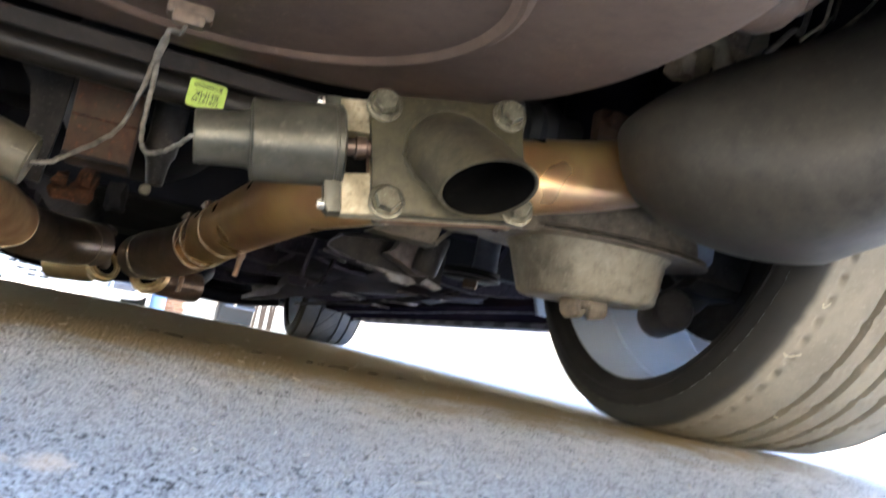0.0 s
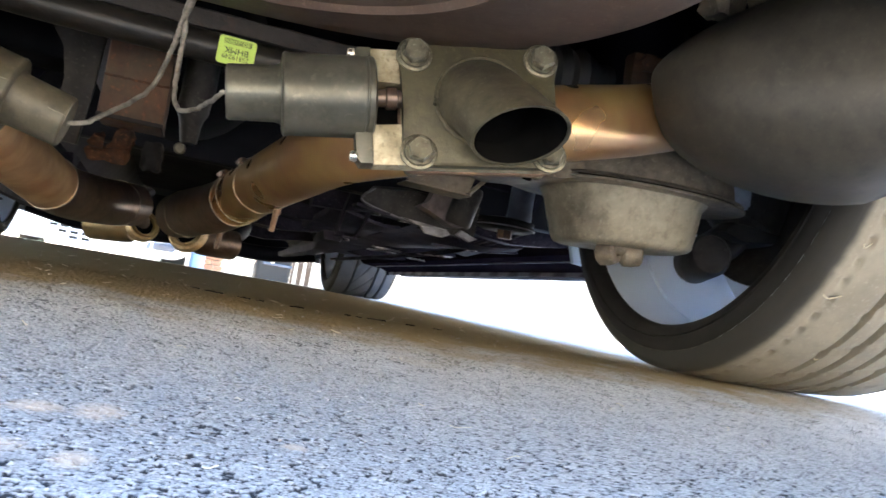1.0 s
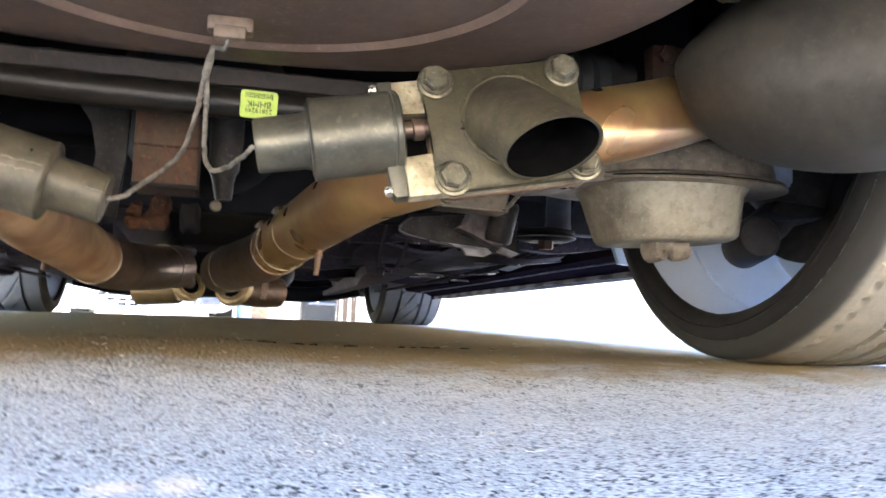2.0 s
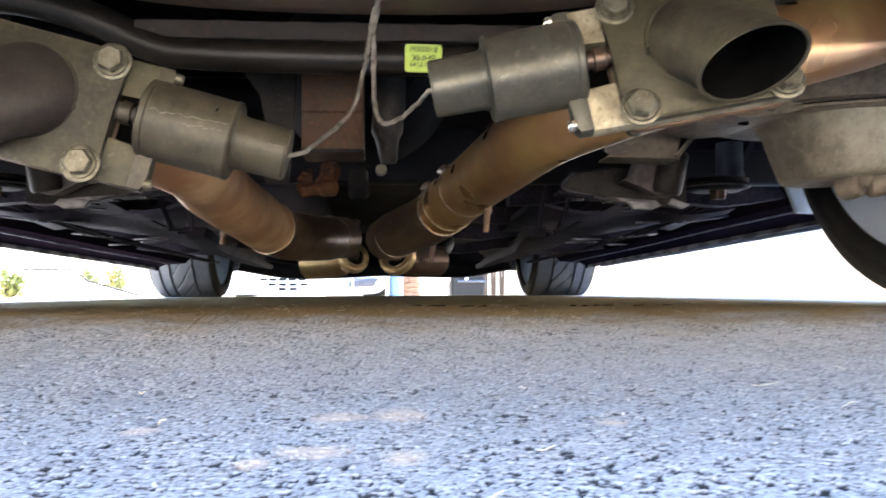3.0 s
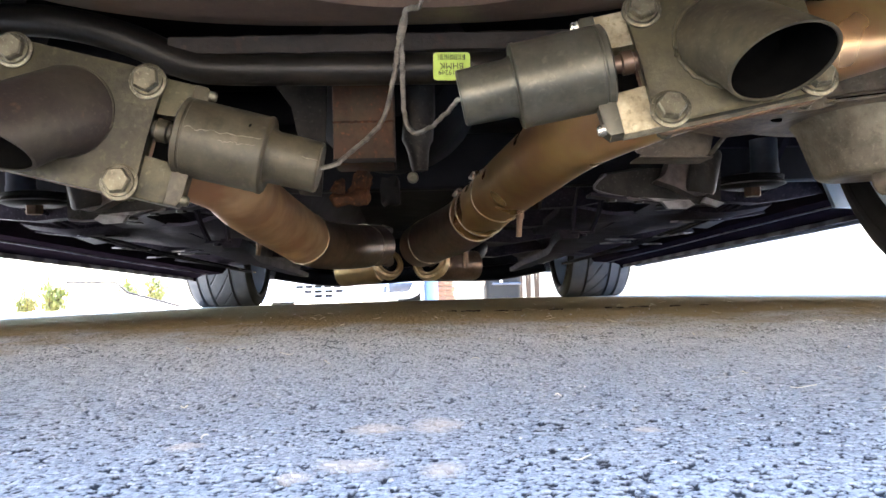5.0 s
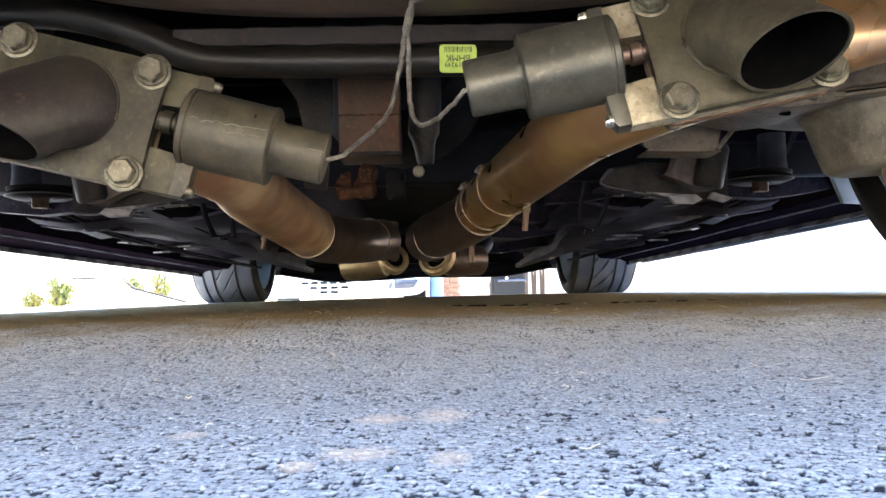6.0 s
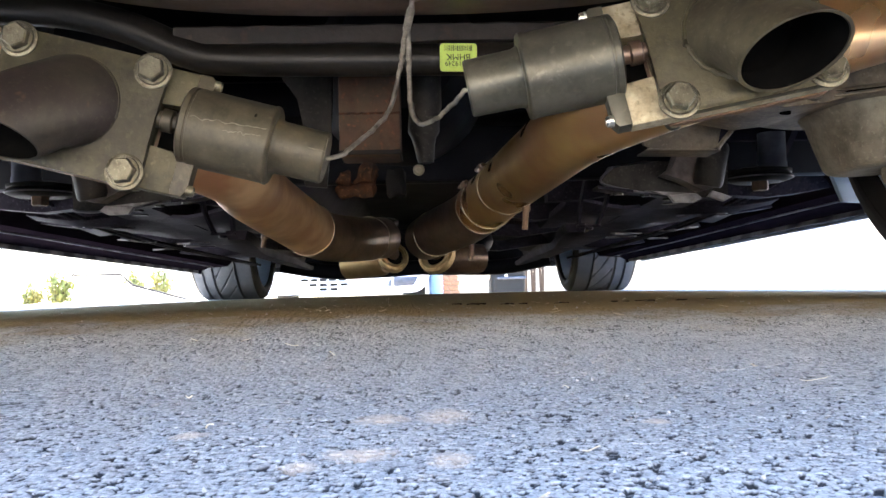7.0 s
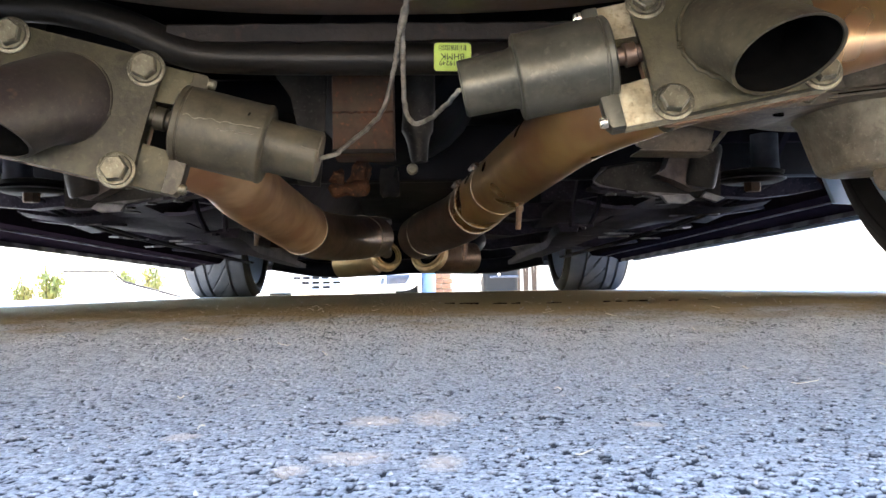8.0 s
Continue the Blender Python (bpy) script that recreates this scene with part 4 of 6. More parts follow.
FL = basis((-0.2209, -0.3016, 0.1561), (0.9679, 0.0256, -0.2501), (0.2472, 0.0851, 0.9652)) @ Matrix.Diagonal((-1, 1, 1, 1))
build_cutout(FR, CAST_DARK, ALU, DUMP, "grey electric exhaust cutout with stained aluminium valve body")
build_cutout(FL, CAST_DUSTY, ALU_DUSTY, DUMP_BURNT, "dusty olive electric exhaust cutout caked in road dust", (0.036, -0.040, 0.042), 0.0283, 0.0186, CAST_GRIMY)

R0 = 0.0318
RP = [(0.47, -0.235, 0.252), (0.40, -0.262, 0.2257), (0.324, -0.29, 0.2012), (0.254, -0.30, 0.178), (0.1964, -0.2854, 0.1626), (0.1563, -0.2194, 0.1524), (0.1353, -0.0982, 0.143), (0.1154, 0.022, 0.1322), (0.0831, 0.1322, 0.1094), (0.0525, 0.2309, 0.1009), (0.03, 0.33, 0.096)]
LP = [(-0.5, -0.225, 0.262), (-0.40, -0.24, 0.2324), (-0.30, -0.248, 0.1964), (-0.2333, -0.248, 0.1702), (-0.1815, -0.2235, 0.1456), (-0.1422, -0.1601, 0.1313), (-0.1399, -0.073, 0.1211), (-0.1273, 0.062, 0.1084), (-0.1047, 0.1689, 0.0935), (-0.0732, 0.2796, 0.094), (-0.038, 0.4, 0.102)]
for pth, mat, lab in ((RP, PIPE, "heat-tinted golden brown exhaust pipe"), (LP, RUST_PIPE, "rust-stained copper brown exhaust pipe")):
    bm = bmesh.new()
    pp = smooth_path(pth, 6)
    run = smooth_path(pth, 16)
    cut = 123
    sweep(bm, run[:cut + 1], R0, 36)
    if pth is RP:
        # shallow wrinkles on the side of the bend turned to the camera
        inner = Vector((0.30, -0.80, -0.50)).normalized()
        for v in bm.verts:
            i = min(range(40, 110), key=lambda q: (run[q] - v.co).length_squared)
            o = (v.co - run[i]).normalized()
            fade = max(0.0, 1 - abs(i - 72) / 26)
            v.co += o * 0.0006 * fade * max(0.0, o.dot(inner)) ** 4 * math.sin(i * 1.05)
    ep = part("exhaust_pipe", bm, mat, car, lab)
    bm = bmesh.new()
    sweep(bm, run[cut:], R0 - 0.0004, 36)
    part("joint_pipe", bm, PIPE_DULL, ep, "dull dark brown joint pipe")
    rings = (42, 45, 46, 56) if pth is RP else (46, 57)
    for k in rings:
        k = min(k, len(pp) - 2)
        t = (pp[k + 1] - pp[k - 1]).normalized()
        M = along(pp[k], pp[k] + t)
        bm = bmesh.new()
        sweep(bm, [M @ Vector(((R0 + 0.0004 + 0.0004 * math.sin(5 * a + k)) * math.cos(a), (R0 + 0.0004 + 0.0004 * math.sin(5 * a + k)) * math.sin(a), 0.0009 * math.sin(3 * a + 2 * k))) for a in np.linspace(0, 2 * math.pi, 41)], 0.00055, 8)
        part("weld_ring", bm, WELD, ep, "bright weld ring")
        if pth is RP and k in (42, 45):
            bm = bmesh.new()
            side = Vector((-0.78, 0.0, 0.62)) * (R0 + 0.001)
            block(bm, (0.009, 0.012, 0.008), Matrix.Translation(pp[k] + side) @ t.to_track_quat("Y", "Z").to_matrix().to_4x4(), 0.002)
            sweep(bm, [pp[k] + side * 1.05 - t * 0.010, pp[k] + side * 1.08 + t * 0.013], 0.0022, 8)
            part("clamp_lug", bm, PIPE_DULL, ep, "small brown clamp lug")

# collector flanges and the pipes ahead of them
for sx, cx, cy, cz, k in ((-1, -0.026, 0.55, 0.0775, 0.84), (1, 0.049, 0.52, 0.0775, 1.0)):
    bm = bmesh.new()
    M = along((cx, cy, cz), (cx + sx * 0.05, cy + 0.1, cz - 0.045))
    lathe(bm, [(k * r, z) for r, z in ((0.019, -0.006), (0.021, -0.011), (0.0235, -0.011), (0.0245, -0.006), (0.0265, -0.0055), (0.0275, -0.009), (0.031, -0.008), (0.032, -0.003), (0.032, 0.004), (0.019, 0.004))], M, 30, True)
    fl = part("collector_flange", bm, BRASS, car, "gold coloured collector flange ring")
    # black disc paints the shade inside the flange ring
    bm = bmesh.new()
    lathe(bm, [(0.0, -0.004), (0.017, -0.006), (0.0175, 0.0), (0.0, 0.0)], M, 24)
    part("flange_bore", bm, SOOT_SHADE, fl)
    bm = bmesh.new()
    cl = 0.083 if sx < 0 else 0.075
    C = along((cx + sx * 0.012, cy + 0.012, cz - 0.004), (cx + sx * 0.118, cy + 0.075, cz - (0.011 if sx < 0 else 0.003)))
    lathe(bm, [(0, 0), (0.022, 0.0), (0.0255, 0.006), (0.0265, 0.02), (0.0265, cl - 0.007), (0.0255, cl - 0.002), (0.022, cl), (0, cl)], C, 30)
    part("collector_can", bm, CAN if sx < 0 else PIPE_DULL, car, "olive gold collector can" if sx < 0 else "dull brown collector can")
    bm = bmesh.new()
    sweep(bm, smooth_path([(cx + sx * 0.06, cy + 0.045, cz + 0.008), (cx + sx * 0.085, cy + 0.12, cz + 0.030), (cx + sx * 0.10, cy + 0.5, cz + 0.05), (cx + sx * 0.12, cy + 1.6, cz + 0.06), (cx + sx * 0.2, cy + 2.2, cz + 0.14)], 6), 0.02, 20)
    part("front_pipe", bm, UNDER, car, "blackened front exhaust pipe")
    bm = bmesh.new()
    sweep(bm, smooth_path([(cx - 0.003, cy - 0.055, cz + 0.030), (cx - 0.003, cy - 0.035, cz + 0.020), (cx, cy, cz + 0.006)], 5), 0.0115 if sx < 0 else 0.015, 20)
    part("collector_neck", bm, ALLOY if sx < 0 else PIPE_DULL, fl, "grey stub pipe above the ring")
    if sx < 0:
        # clamp screw with stacked nuts between the joint pipe and the ring
        bm = bmesh.new()
        sweep(bm, [(-0.0290, 0.485, 0.140), (-0.0275, 0.485, 0.112), (-0.0295, 0.485, 0.082)], 0.004, 8)
        for k in range(4):
            lathe(bm, [(0, -0.0055), (0.0105, -0.0055), (0.0125, -0.003), (0.0125, 0.003), (0.0105, 0.0055), (0, 0.0055)], pose(-0.0285 + 0.003 * (-1) ** k, 0.485, 0.132 - 0.0125 * k, 12 * (-1) ** k, 10, 30 * k), 6)
        part("clamp_screw", bm, ARM_DARK, car, "grimy clamp screw with stacked nuts")
# hanger pins
for x, y, z0, z1 in ((0.1315, -0.01, 0.106, 0.082), (0.084, 0.16, 0.082, 0.056), (-0.185, 0.22, 0.098, 0.082)):
    bm = bmesh.new()
    sweep(bm, [(x + 0.004, y, z0 + 0.004), (x + 0.002, y, z0), (x, y, z1)], [0.0030, 0.0034, 0.0030], 10)
    lathe(bm, [(0, -0.003), (0.0042, -0.003), (0.0046, 0.0), (0.0042, 0.003), (0, 0.003)], pose(x + 0.002, y, z0 - 0.002), 10)
    part("hanger_pin", bm, RUST_STEEL, car, "dusty tan hanger pin")

# mufflers
def muffler_mesh(bm, a, b, hw, hh):
    """An oval body whose near end tapers to the pipe, bellied below."""
    a, b = Vector(a), Vector(b)
    t = (b - a).normalized()
    v = Vector((0, 0.1, 1))
    v = (v - t * v.dot(t)).normalized()
    w = t.cross(v)
    L, taper = (b - a).length, 0.1517
    rings = []
    for d in [taper * (k / 14) ** 1.6 for k in range(15)] + [taper + (L - taper - 0.05) * k / 5 for k in range(1, 6)] + [L - 0.03, L - 0.01, L]:
        u = min(d / taper, 1)
        k = 0.2386 + 0.7614 * (1 - (1 - u) ** 1.656) ** (1 / 1.656)
        if d > L - 0.05:
            k *= math.sqrt(max(0.1, 1 - ((d - L + 0.05) / 0.055) ** 2))
        mid = a + t * d + v * (0.0331 * (1 - min(k, 1)) * (d < L - 0.05) + 0.2326 * max(d - taper, 0))
        ring = []
        for i in range(52):
            ang = 2 * math.pi * i / 52
            c, s_ = math.cos(ang), math.sin(ang)
            e = 2 / 2.59
            ring.append(mid + w * hw * k * math.copysign(abs(c) ** e, c) + v * hh * k * math.copysign(abs(s_) ** e, s_))
        rings.append(ring)
    loft(bm, rings)


for sx in (1, -1):
    bm = bmesh.new()
    muffler_mesh(bm, (sx * 0.417, -0.2835, 0.2185 if sx > 0 else 0.2265), (sx * 0.81, -0.619, 0.357), 0.0955, 0.084)
    part("muffler", bm, MUFFLER, car, "dusty dark oval rear muffler")


# ---- wheels ----
def tyre_mesh(style, shoulder=False):
    """The tread band, or the two darker shoulders beside it."""
    R, W = 0.33, 0.265
    prof = []
    n = 112
    for i in range(n + 1):
        x = -W / 2 + W * i / n
        u = abs(x) / (W / 2)
        if u < 0.84:
            r = R - 0.004 * (u / 0.84) ** 2
        else:
            q = (u - 0.84) / 0.16
            r = R - 0.004 - 0.022 * (1 - math.sqrt(max(0, 1 - q * q)))
        prof.append((x, r))
    T = 420
    bm = bmesh.new()
    rings = []
    for k in range(T):
        th = 2 * math.pi * k / T
        ring = []
        for x, r in prof:
            u = abs(x) / (W / 2)
            d = 0.0
            if style == "rear":
                for g in (-0.038, -0.008, 0.024, 0.056):
                    if abs(x - g) < 0.0042:
                        d = 0.009
                if u < 0.65 and not d and (k + int((x + 0.2) * 120)) % 14 < 2 and x > -0.045:
                    d = 0.002
                if -0.096 < x < -0.088 and k % 5 < 2:
                    d = 0.005 if k % 5 == 0 else 0.003
            else:
                for g in (-0.057, 0.036, 0.079):
                    if abs(x - g) < 0.0046:
                        d = 0.012
                ph = (th * 20 / (2 * math.pi) + x * 19) % 1.0
                if -0.052 < x < 0.031 and ph < 0.07:
                    d = max(d, 0.007)
            rr = r - d
            ring.append(bm.verts.new((x, rr * math.cos(th), rr * math.sin(th))))
        rings.append(ring)
    for k in range(T):
        a, b = rings[k], rings[(k + 1) % T]
        for i in range(n):
            if (abs(prof[i][0] + W / n / 2) > 0.1185) == shoulder:
                bm.faces.new((a[i], a[i + 1], b[i + 1], b[i]))
    bmesh.ops.delete(bm, geom=[v for v in bm.verts if not v.link_faces], context="VERTS")
    return bm


def side_mesh(bm):
    R, W = 0.33, 0.265
    for s in (-1, 1):
        lathe(bm, [(0.304, s * W / 2 * 0.9995), (0.3, s * (W / 2 + 0.003)), (0.294, s * (W / 2 + 0.005)), (0.2885, s * (W / 2 + 0.0045)), (0.287, s * (W / 2 + 0.0025)), (0.2855, s * (W / 2 + 0.005)), (0.281, s * (W / 2 + 0.004)), (0.2755, s * (W / 2 + 0.001)), (0.271, s * (W / 2 - 0.006)), (0.2715, s * (W / 2 - 0.016)), (0.278, s * (W / 2 - 0.02))],
              Matrix.Rotation(radians(90), 4, "Y"), 80)


def rim_mesh(bm):
    W = 0.265
    lathe(bm, [(0.277, -W / 2 + 0.014), (0.2705, -W / 2 + 0.014), (0.2695, -0.10), (0.268, -0.085), (0.266, -0.047), (0.2715, -0.0465), (0.2715, -0.0425), (0.266, -0.042), (0.262, 0.06), (0.268, W / 2 - 0.014), (0.274, W / 2 - 0.006), (0.278, W / 2 - 0.03), (0.274, 0.06), (0.276, -0.09)],
          Matrix.Rotation(radians(90), 4, "Y"), 80, True)


def spoke_mesh(bm):
    for s in (-1, 1):
        loft(bm, [[(0.075, s * 0.012 - 0.012, 0.04), (0.075, s * 0.012 + 0.012, 0.04), (0.105, s * 0.012 + 0.010, 0.04), (0.105, s * 0.012 - 0.010, 0.04)],
                  [(0.095, s * 0.034 - 0.011, 0.14), (0.095, s * 0.034 + 0.011, 0.14), (0.118, s * 0.034 + 0.009, 0.14), (0.118, s * 0.034 - 0.009, 0.14)],
                  [(0.09, s * 0.05 - 0.011, 0.255), (0.09, s * 0.05 + 0.011, 0.255), (0.118, s * 0.05 + 0.009, 0.255), (0.118, s * 0.05 - 0.009, 0.255)]])


def build_wheel(style, mat, label, m):
    w = part("wheel", tyre_mesh(style), mat, car, label, 60)
    w.matrix_basis = m
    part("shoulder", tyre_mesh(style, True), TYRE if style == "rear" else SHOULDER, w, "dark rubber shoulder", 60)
    bm = bmesh.new()
    side_mesh(bm)
    part("sidewall", bm, TYRE_SIDE, w, "black rubber sidewall")
    bm = bmesh.new()
    rim_mesh(bm)
    part("rim", bm, RIM, w, "silver wheel barrel")
    bm = bmesh.new()
    spoke_mesh(bm)
    sp = part("spoke", bm, RIM, w)
    for k in range(1, 5):
        again(sp, Matrix.Rotation(2 * math.pi * k / 5, 4, "X"))
    bm = bmesh.new()
    lathe(bm, [(0, 0.06), (0.075, 0.062), (0.07, 0.1), (0.05, 0.11), (0, 0.112)], Matrix.Rotation(radians(90), 4, "Y"), 30)
    part("hub", bm, RIM, w)
    bm = bmesh.new()
    lathe(bm, [(0.07, 0.03), (0.182, 0.03), (0.182, 0.05), (0.07, 0.05)], Matrix.Rotation(radians(90), 4, "Y"), 48, True)
    part("brake_disc", bm, HUB, w, "dull grey brake disc")
    bm = bmesh.new()
    lathe(bm, [(0, 0.012), (0.185, 0.012), (0.198, 0.004), (0.202, 0.004), (0.202, 0.02), (0, 0.02)], Matrix.Rotation(radians(90), 4, "Y"), 48)
    part("brake_shield", bm, HUB, w, "black brake backing plate")
    bm = bmesh.new()
    lathe(bm, [(0.20, 0.108), (0.235, 0.104), (0.264, 0.090), (0.264, 0.104), (0.235, 0.115), (0.20, 0.118)], Matrix.Rotation(radians(90), 4, "Y"), 64, True)
    part("outer_dish", bm, RIM, w, "silver outer wheel dish")
    return w


def again_wheel(w, m):
    o = again(w, m)
    for c in w.children:
        c2 = c.copy()
        scene.collection.objects.link(c2)
        c2.parent = o
    return o


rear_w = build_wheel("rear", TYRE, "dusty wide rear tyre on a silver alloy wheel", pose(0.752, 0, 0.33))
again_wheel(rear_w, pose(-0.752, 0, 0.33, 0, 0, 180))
front_w = build_wheel("front", TYRE_CLEAN, "front tyre with slanted tread grooves", pose(0.80, 2.88, 0.325, 0, 0, 0))
again_wheel(front_w, pose(-0.80, 2.88, 0.325, 0, 0, 180))

# ---- rear suspension ----
def arm_parts(sx):
    """Pressed spring pocket of the lower arm."""
    X = lambda x: sx * x

    def oval(cx, cy, w, d, z, tilt=0.0, e=2.6, n=48):
        out = []
        for i in range(n):
            a = 2 * math.pi * i / n
            c, s_ = math.cos(a), math.sin(a)
            x = cx + w * math.copysign(abs(c) ** (2 / e), c)
            out.append((X(x), cy + d * math.copysign(abs(s_) ** (2 / e), s_), z + tilt * (x - 0.5)))
        return out

    bm = bmesh.new()
    loft(bm, [oval(0.526, -0.03, 0.095, 0.088, 0.1970, 0.025), oval(0.5265, -0.03, 0.088, 0.084, 0.188, 0.03), oval(0.530, -0.03, 0.083, 0.080, 0.164, 0.05), oval(0.533, -0.03, 0.078, 0.075, 0.1415, 0.06), oval(0.533, -0.03, 0.0745, 0.071, 0.1375, 0.06), oval(0.533, -0.03, 0.068, 0.064, 0.1350, 0.06), oval(0.533, -0.03, 0.05, 0.046, 0.1350, 0.06), oval(0.533, -0.03, 0.02, 0.02, 0.1365, 0.06)])
    arm = part("lower_control_arm", bm, ARM, car, "dusty tan pressed steel lower control arm")
    # two pressed lips; a black strip paints the shade in the gap between them
    bm = bmesh.new()
    lip = lambda w, d, z: oval(0.526, -0.03, w, d, z, 0.025, 2.05, 56)
    loft(bm, [lip(0.115, 0.08, 0.1965), lip(0.149, 0.107, 0.1965), lip(0.153, 0.110, 0.1974), lip(0.153, 0.110, 0.1992), lip(0.149, 0.107, 0.2003), lip(0.115, 0.08, 0.2003)])
    part("rim_lip", bm, TAN_BRACKET, arm, "layered dusty steel lip")
    bm = bmesh.new()
    loft(bm, [lip(0.146, 0.104, 0.2003), lip(0.146, 0.104, 0.2024)])
    part("lip_joint", bm, SOOT_SHADE, arm)
    bm = bmesh.new()
    loft(bm, [lip(0.115, 0.08, 0.2024), lip(0.149, 0.1065, 0.2024), lip(0.151, 0.1085, 0.2033), lip(0.149, 0.1065, 0.205), lip(0.141, 0.099, 0.2075), lip(0.139, 0.096, 0.222), lip(0.135, 0.092, 0.236), lip(0.118, 0.081, 0.2475), lip(0.085, 0.06, 0.252)])
    part("spring_seat", bm, TAN_BRACKET, arm, "dusty pressed upper pan with a rolled lip")
    bm = bmesh.new()
    loft(bm, [[(X(x), y, z) for y, z in ((-0.11, zb), (0.03, zb + 0.004), (0.03, 0.232), (-0.10, 0.23))] for x, zb in ((0.29, 0.203), (0.33, 0.194), (0.37, 0.186), (0.41, 0.190), (0.45, 0.200))])
    root = part("arm_root", bm, TAN_BRACKET, arm)
    # raised black disc paints the dark of a drain hole
    bm = bmesh.new()
    lathe(bm, [(0, -0.001), (0.0055, -0.001), (0.0055, 0.002), (0, 0.002)], pose(X(0.385), -0.075, 0.1875, 0, sx * 8, 0), 18)
    part("drain_hole", bm, SOOT_SHADE, root)
    bm = bmesh.new()
    for x, z, tilt in ((0.507, 0.1275, 35), (0.536, 0.1305, 75)):
        lathe(bm, [(0.005, -0.012), (0.011, -0.012), (0.0138, -0.009), (0.0145, 0.0), (0.0138, 0.009), (0.011, 0.012), (0.005, 0.012), (0.004, 0.0)], pose(sx * x, -0.055, z, 80, 0, sx * tilt), 18, True)
    sweep(bm, [(sx * 0.497, -0.055, 0.136), (sx * 0.521, -0.058, 0.134), (sx * 0.546, -0.055, 0.139)], [0.006, 0.009, 0.006], 10)
    part("bush_bolt", bm, TAN_BRACKET, arm, "dusty bush bolt")
    bm = bmesh.new()
    lathe(bm, [(0, -0.034), (0.006, -0.034), (0.007, -0.030), (0.012, -0.030), (0.013, -0.026), (0.018, -0.026), (0.0195, -0.031), (0.024, -0.031), (0.027, -0.026), (0.028, 0.024), (0.024, 0.03), (0, 0.03)], pose(X(0.667), 0.0, 0.149, 80, 0, sx * -12), 28)
    block(bm, (0.09, 0.04, 0.014), pose(X(0.632), 0.0, 0.166), 0.005)
    part("knuckle_bush", bm, HUB, car, "black ringed knuckle bush")
    bm = bmesh.new()
    sweep(bm, smooth_path([(X(0.672), 0.0, 0.158), (X(0.712), 0.0, 0.20), (X(0.735), 0.0, 0.33), (X(0.71), 0.02, 0.5)], 5), [0.024] * 5 + [0.05] * 11, 14)
    part("knuckle", bm, HUB, car)
    # pale blue piece paints the side light on the upper pan's end
    bm = bmesh.new()
    loft(bm, [[(X(x), y, z) for x, z in ((0.622, 0.204), (0.654, 0.204), (0.6645, 0.208), (0.664, 0.230), (0.652, 0.2395), (0.618, 0.238))] for y in (-0.088, -0.03)])
    bmesh.ops.bevel(bm, geom=bm.edges[:], offset=0.003, segments=2, affect="EDGES")
    part("end_plate", bm, BLUE_GREY, arm, "pale blue end of the upper pan, its side light painted in")
    bm = bmesh.new()
    sweep(bm, smooth_path([(sx * 0.53, -0.05, 0.244), (sx * 0.555, -0.05, 0.250), (sx * 0.58, -0.05, 0.254), (sx * 0.597, -0.05, 0.255)], 4), [0.004, 0.007, 0.009] + [0.0095] * 8 + [0.008, 0.005], 12)
    part("spring_tail", bm, BLUE_GREY, arm, "pale grey spring tail")
    bm = bmesh.new()
    prism(bm, [(0.672, 0.196), (0.70, 0.194), (0.742, 0.192), (0.735, 0.180), (0.69, 0.174), (0.66, 0.182)], 0.03, Matrix(((sx, 0, 0, 0), (0, 0, -1, -0.05), (0, 1, 0, 0), (0, 0, 0, 1))), 0.003)
    part("flap", bm, ALLOY_DARK, arm, "dark rubber flap")
    bm = bmesh.new()
    sweep(bm, [(X(0.53), -0.03, 0.24), (X(0.53), 0.0, 0.5)], 0.055, 20)
    part("coil_spring", bm, UNDER, car)
    # trailing parts ahead of the arm: bracket, wing plate, casting and mount
    Q = lambda x: sx * x
    bm = bmesh.new()
    loft(bm, [[(Q(x), 0.10, z) for x, z in ((0.292, 0.186), (0.300, 0.182), (0.372, 0.180), (0.379, 0.184), (0.398, 0.262), (0.270, 0.262))], [(Q(x), 0.15, z) for x, z in ((0.302, 0.196), (0.308, 0.193), (0.372, 0.192), (0.379, 0.196), (0.398, 0.262), (0.285, 0.262))]])
    br_ = part("subframe_bracket", bm, TAN_BRACKET, car, "folded dusty brown bracket")
    bm = bmesh.new()
    block(bm, (0.088, 0.05, 0.0022), pose(Q(0.336), 0.115, 0.1795, 0, sx * 1.5, 0), 0.0008)
    part("lip", bm, TAN_BRACKET, br_)
    bm = bmesh.new()
    sweep(bm, [(Q(0.379), 0.10, 0.182), (Q(0.425), 0.10, 0.236)], 0.0028, 8)
    part("brace_edge", bm, TAN_BRACKET, br_)
    # wing plate with a rolled edge
    wing = [(0.275, 0.166), (0.292, 0.186), (0.362, 0.194), (0.458, 0.190), (0.456, 0.143), (0.428, 0.139), (0.368, 0.145), (0.320, 0.153)]
    bm = bmesh.new()
    loft(bm, [[(Q(x), 0.28, z) for x, z in wing], [(Q(x + 0.01), 0.31, z + 0.004) for x, z in wing], [(Q(0.37 + (x - 0.37) * 0.8), 0.37, z + 0.014) for x, z in wing]])
    wp = part("wing_plate", bm, ARM_DARK, car, "grimy pressed wing plate with a rolled edge")
    bm = bmesh.new()
    sweep(bm, smooth_path([(Q(0.294), 0.279, 0.187), (Q(0.276), 0.279, 0.166), (Q(0.320), 0.279, 0.153), (Q(0.368), 0.279, 0.1455), (Q(0.428), 0.279, 0.139), (Q(0.455), 0.279, 0.142)], 4), 0.0018, 8)
    part("rolled_edge", bm, SEAM, wp)
    bm = bmesh.new()
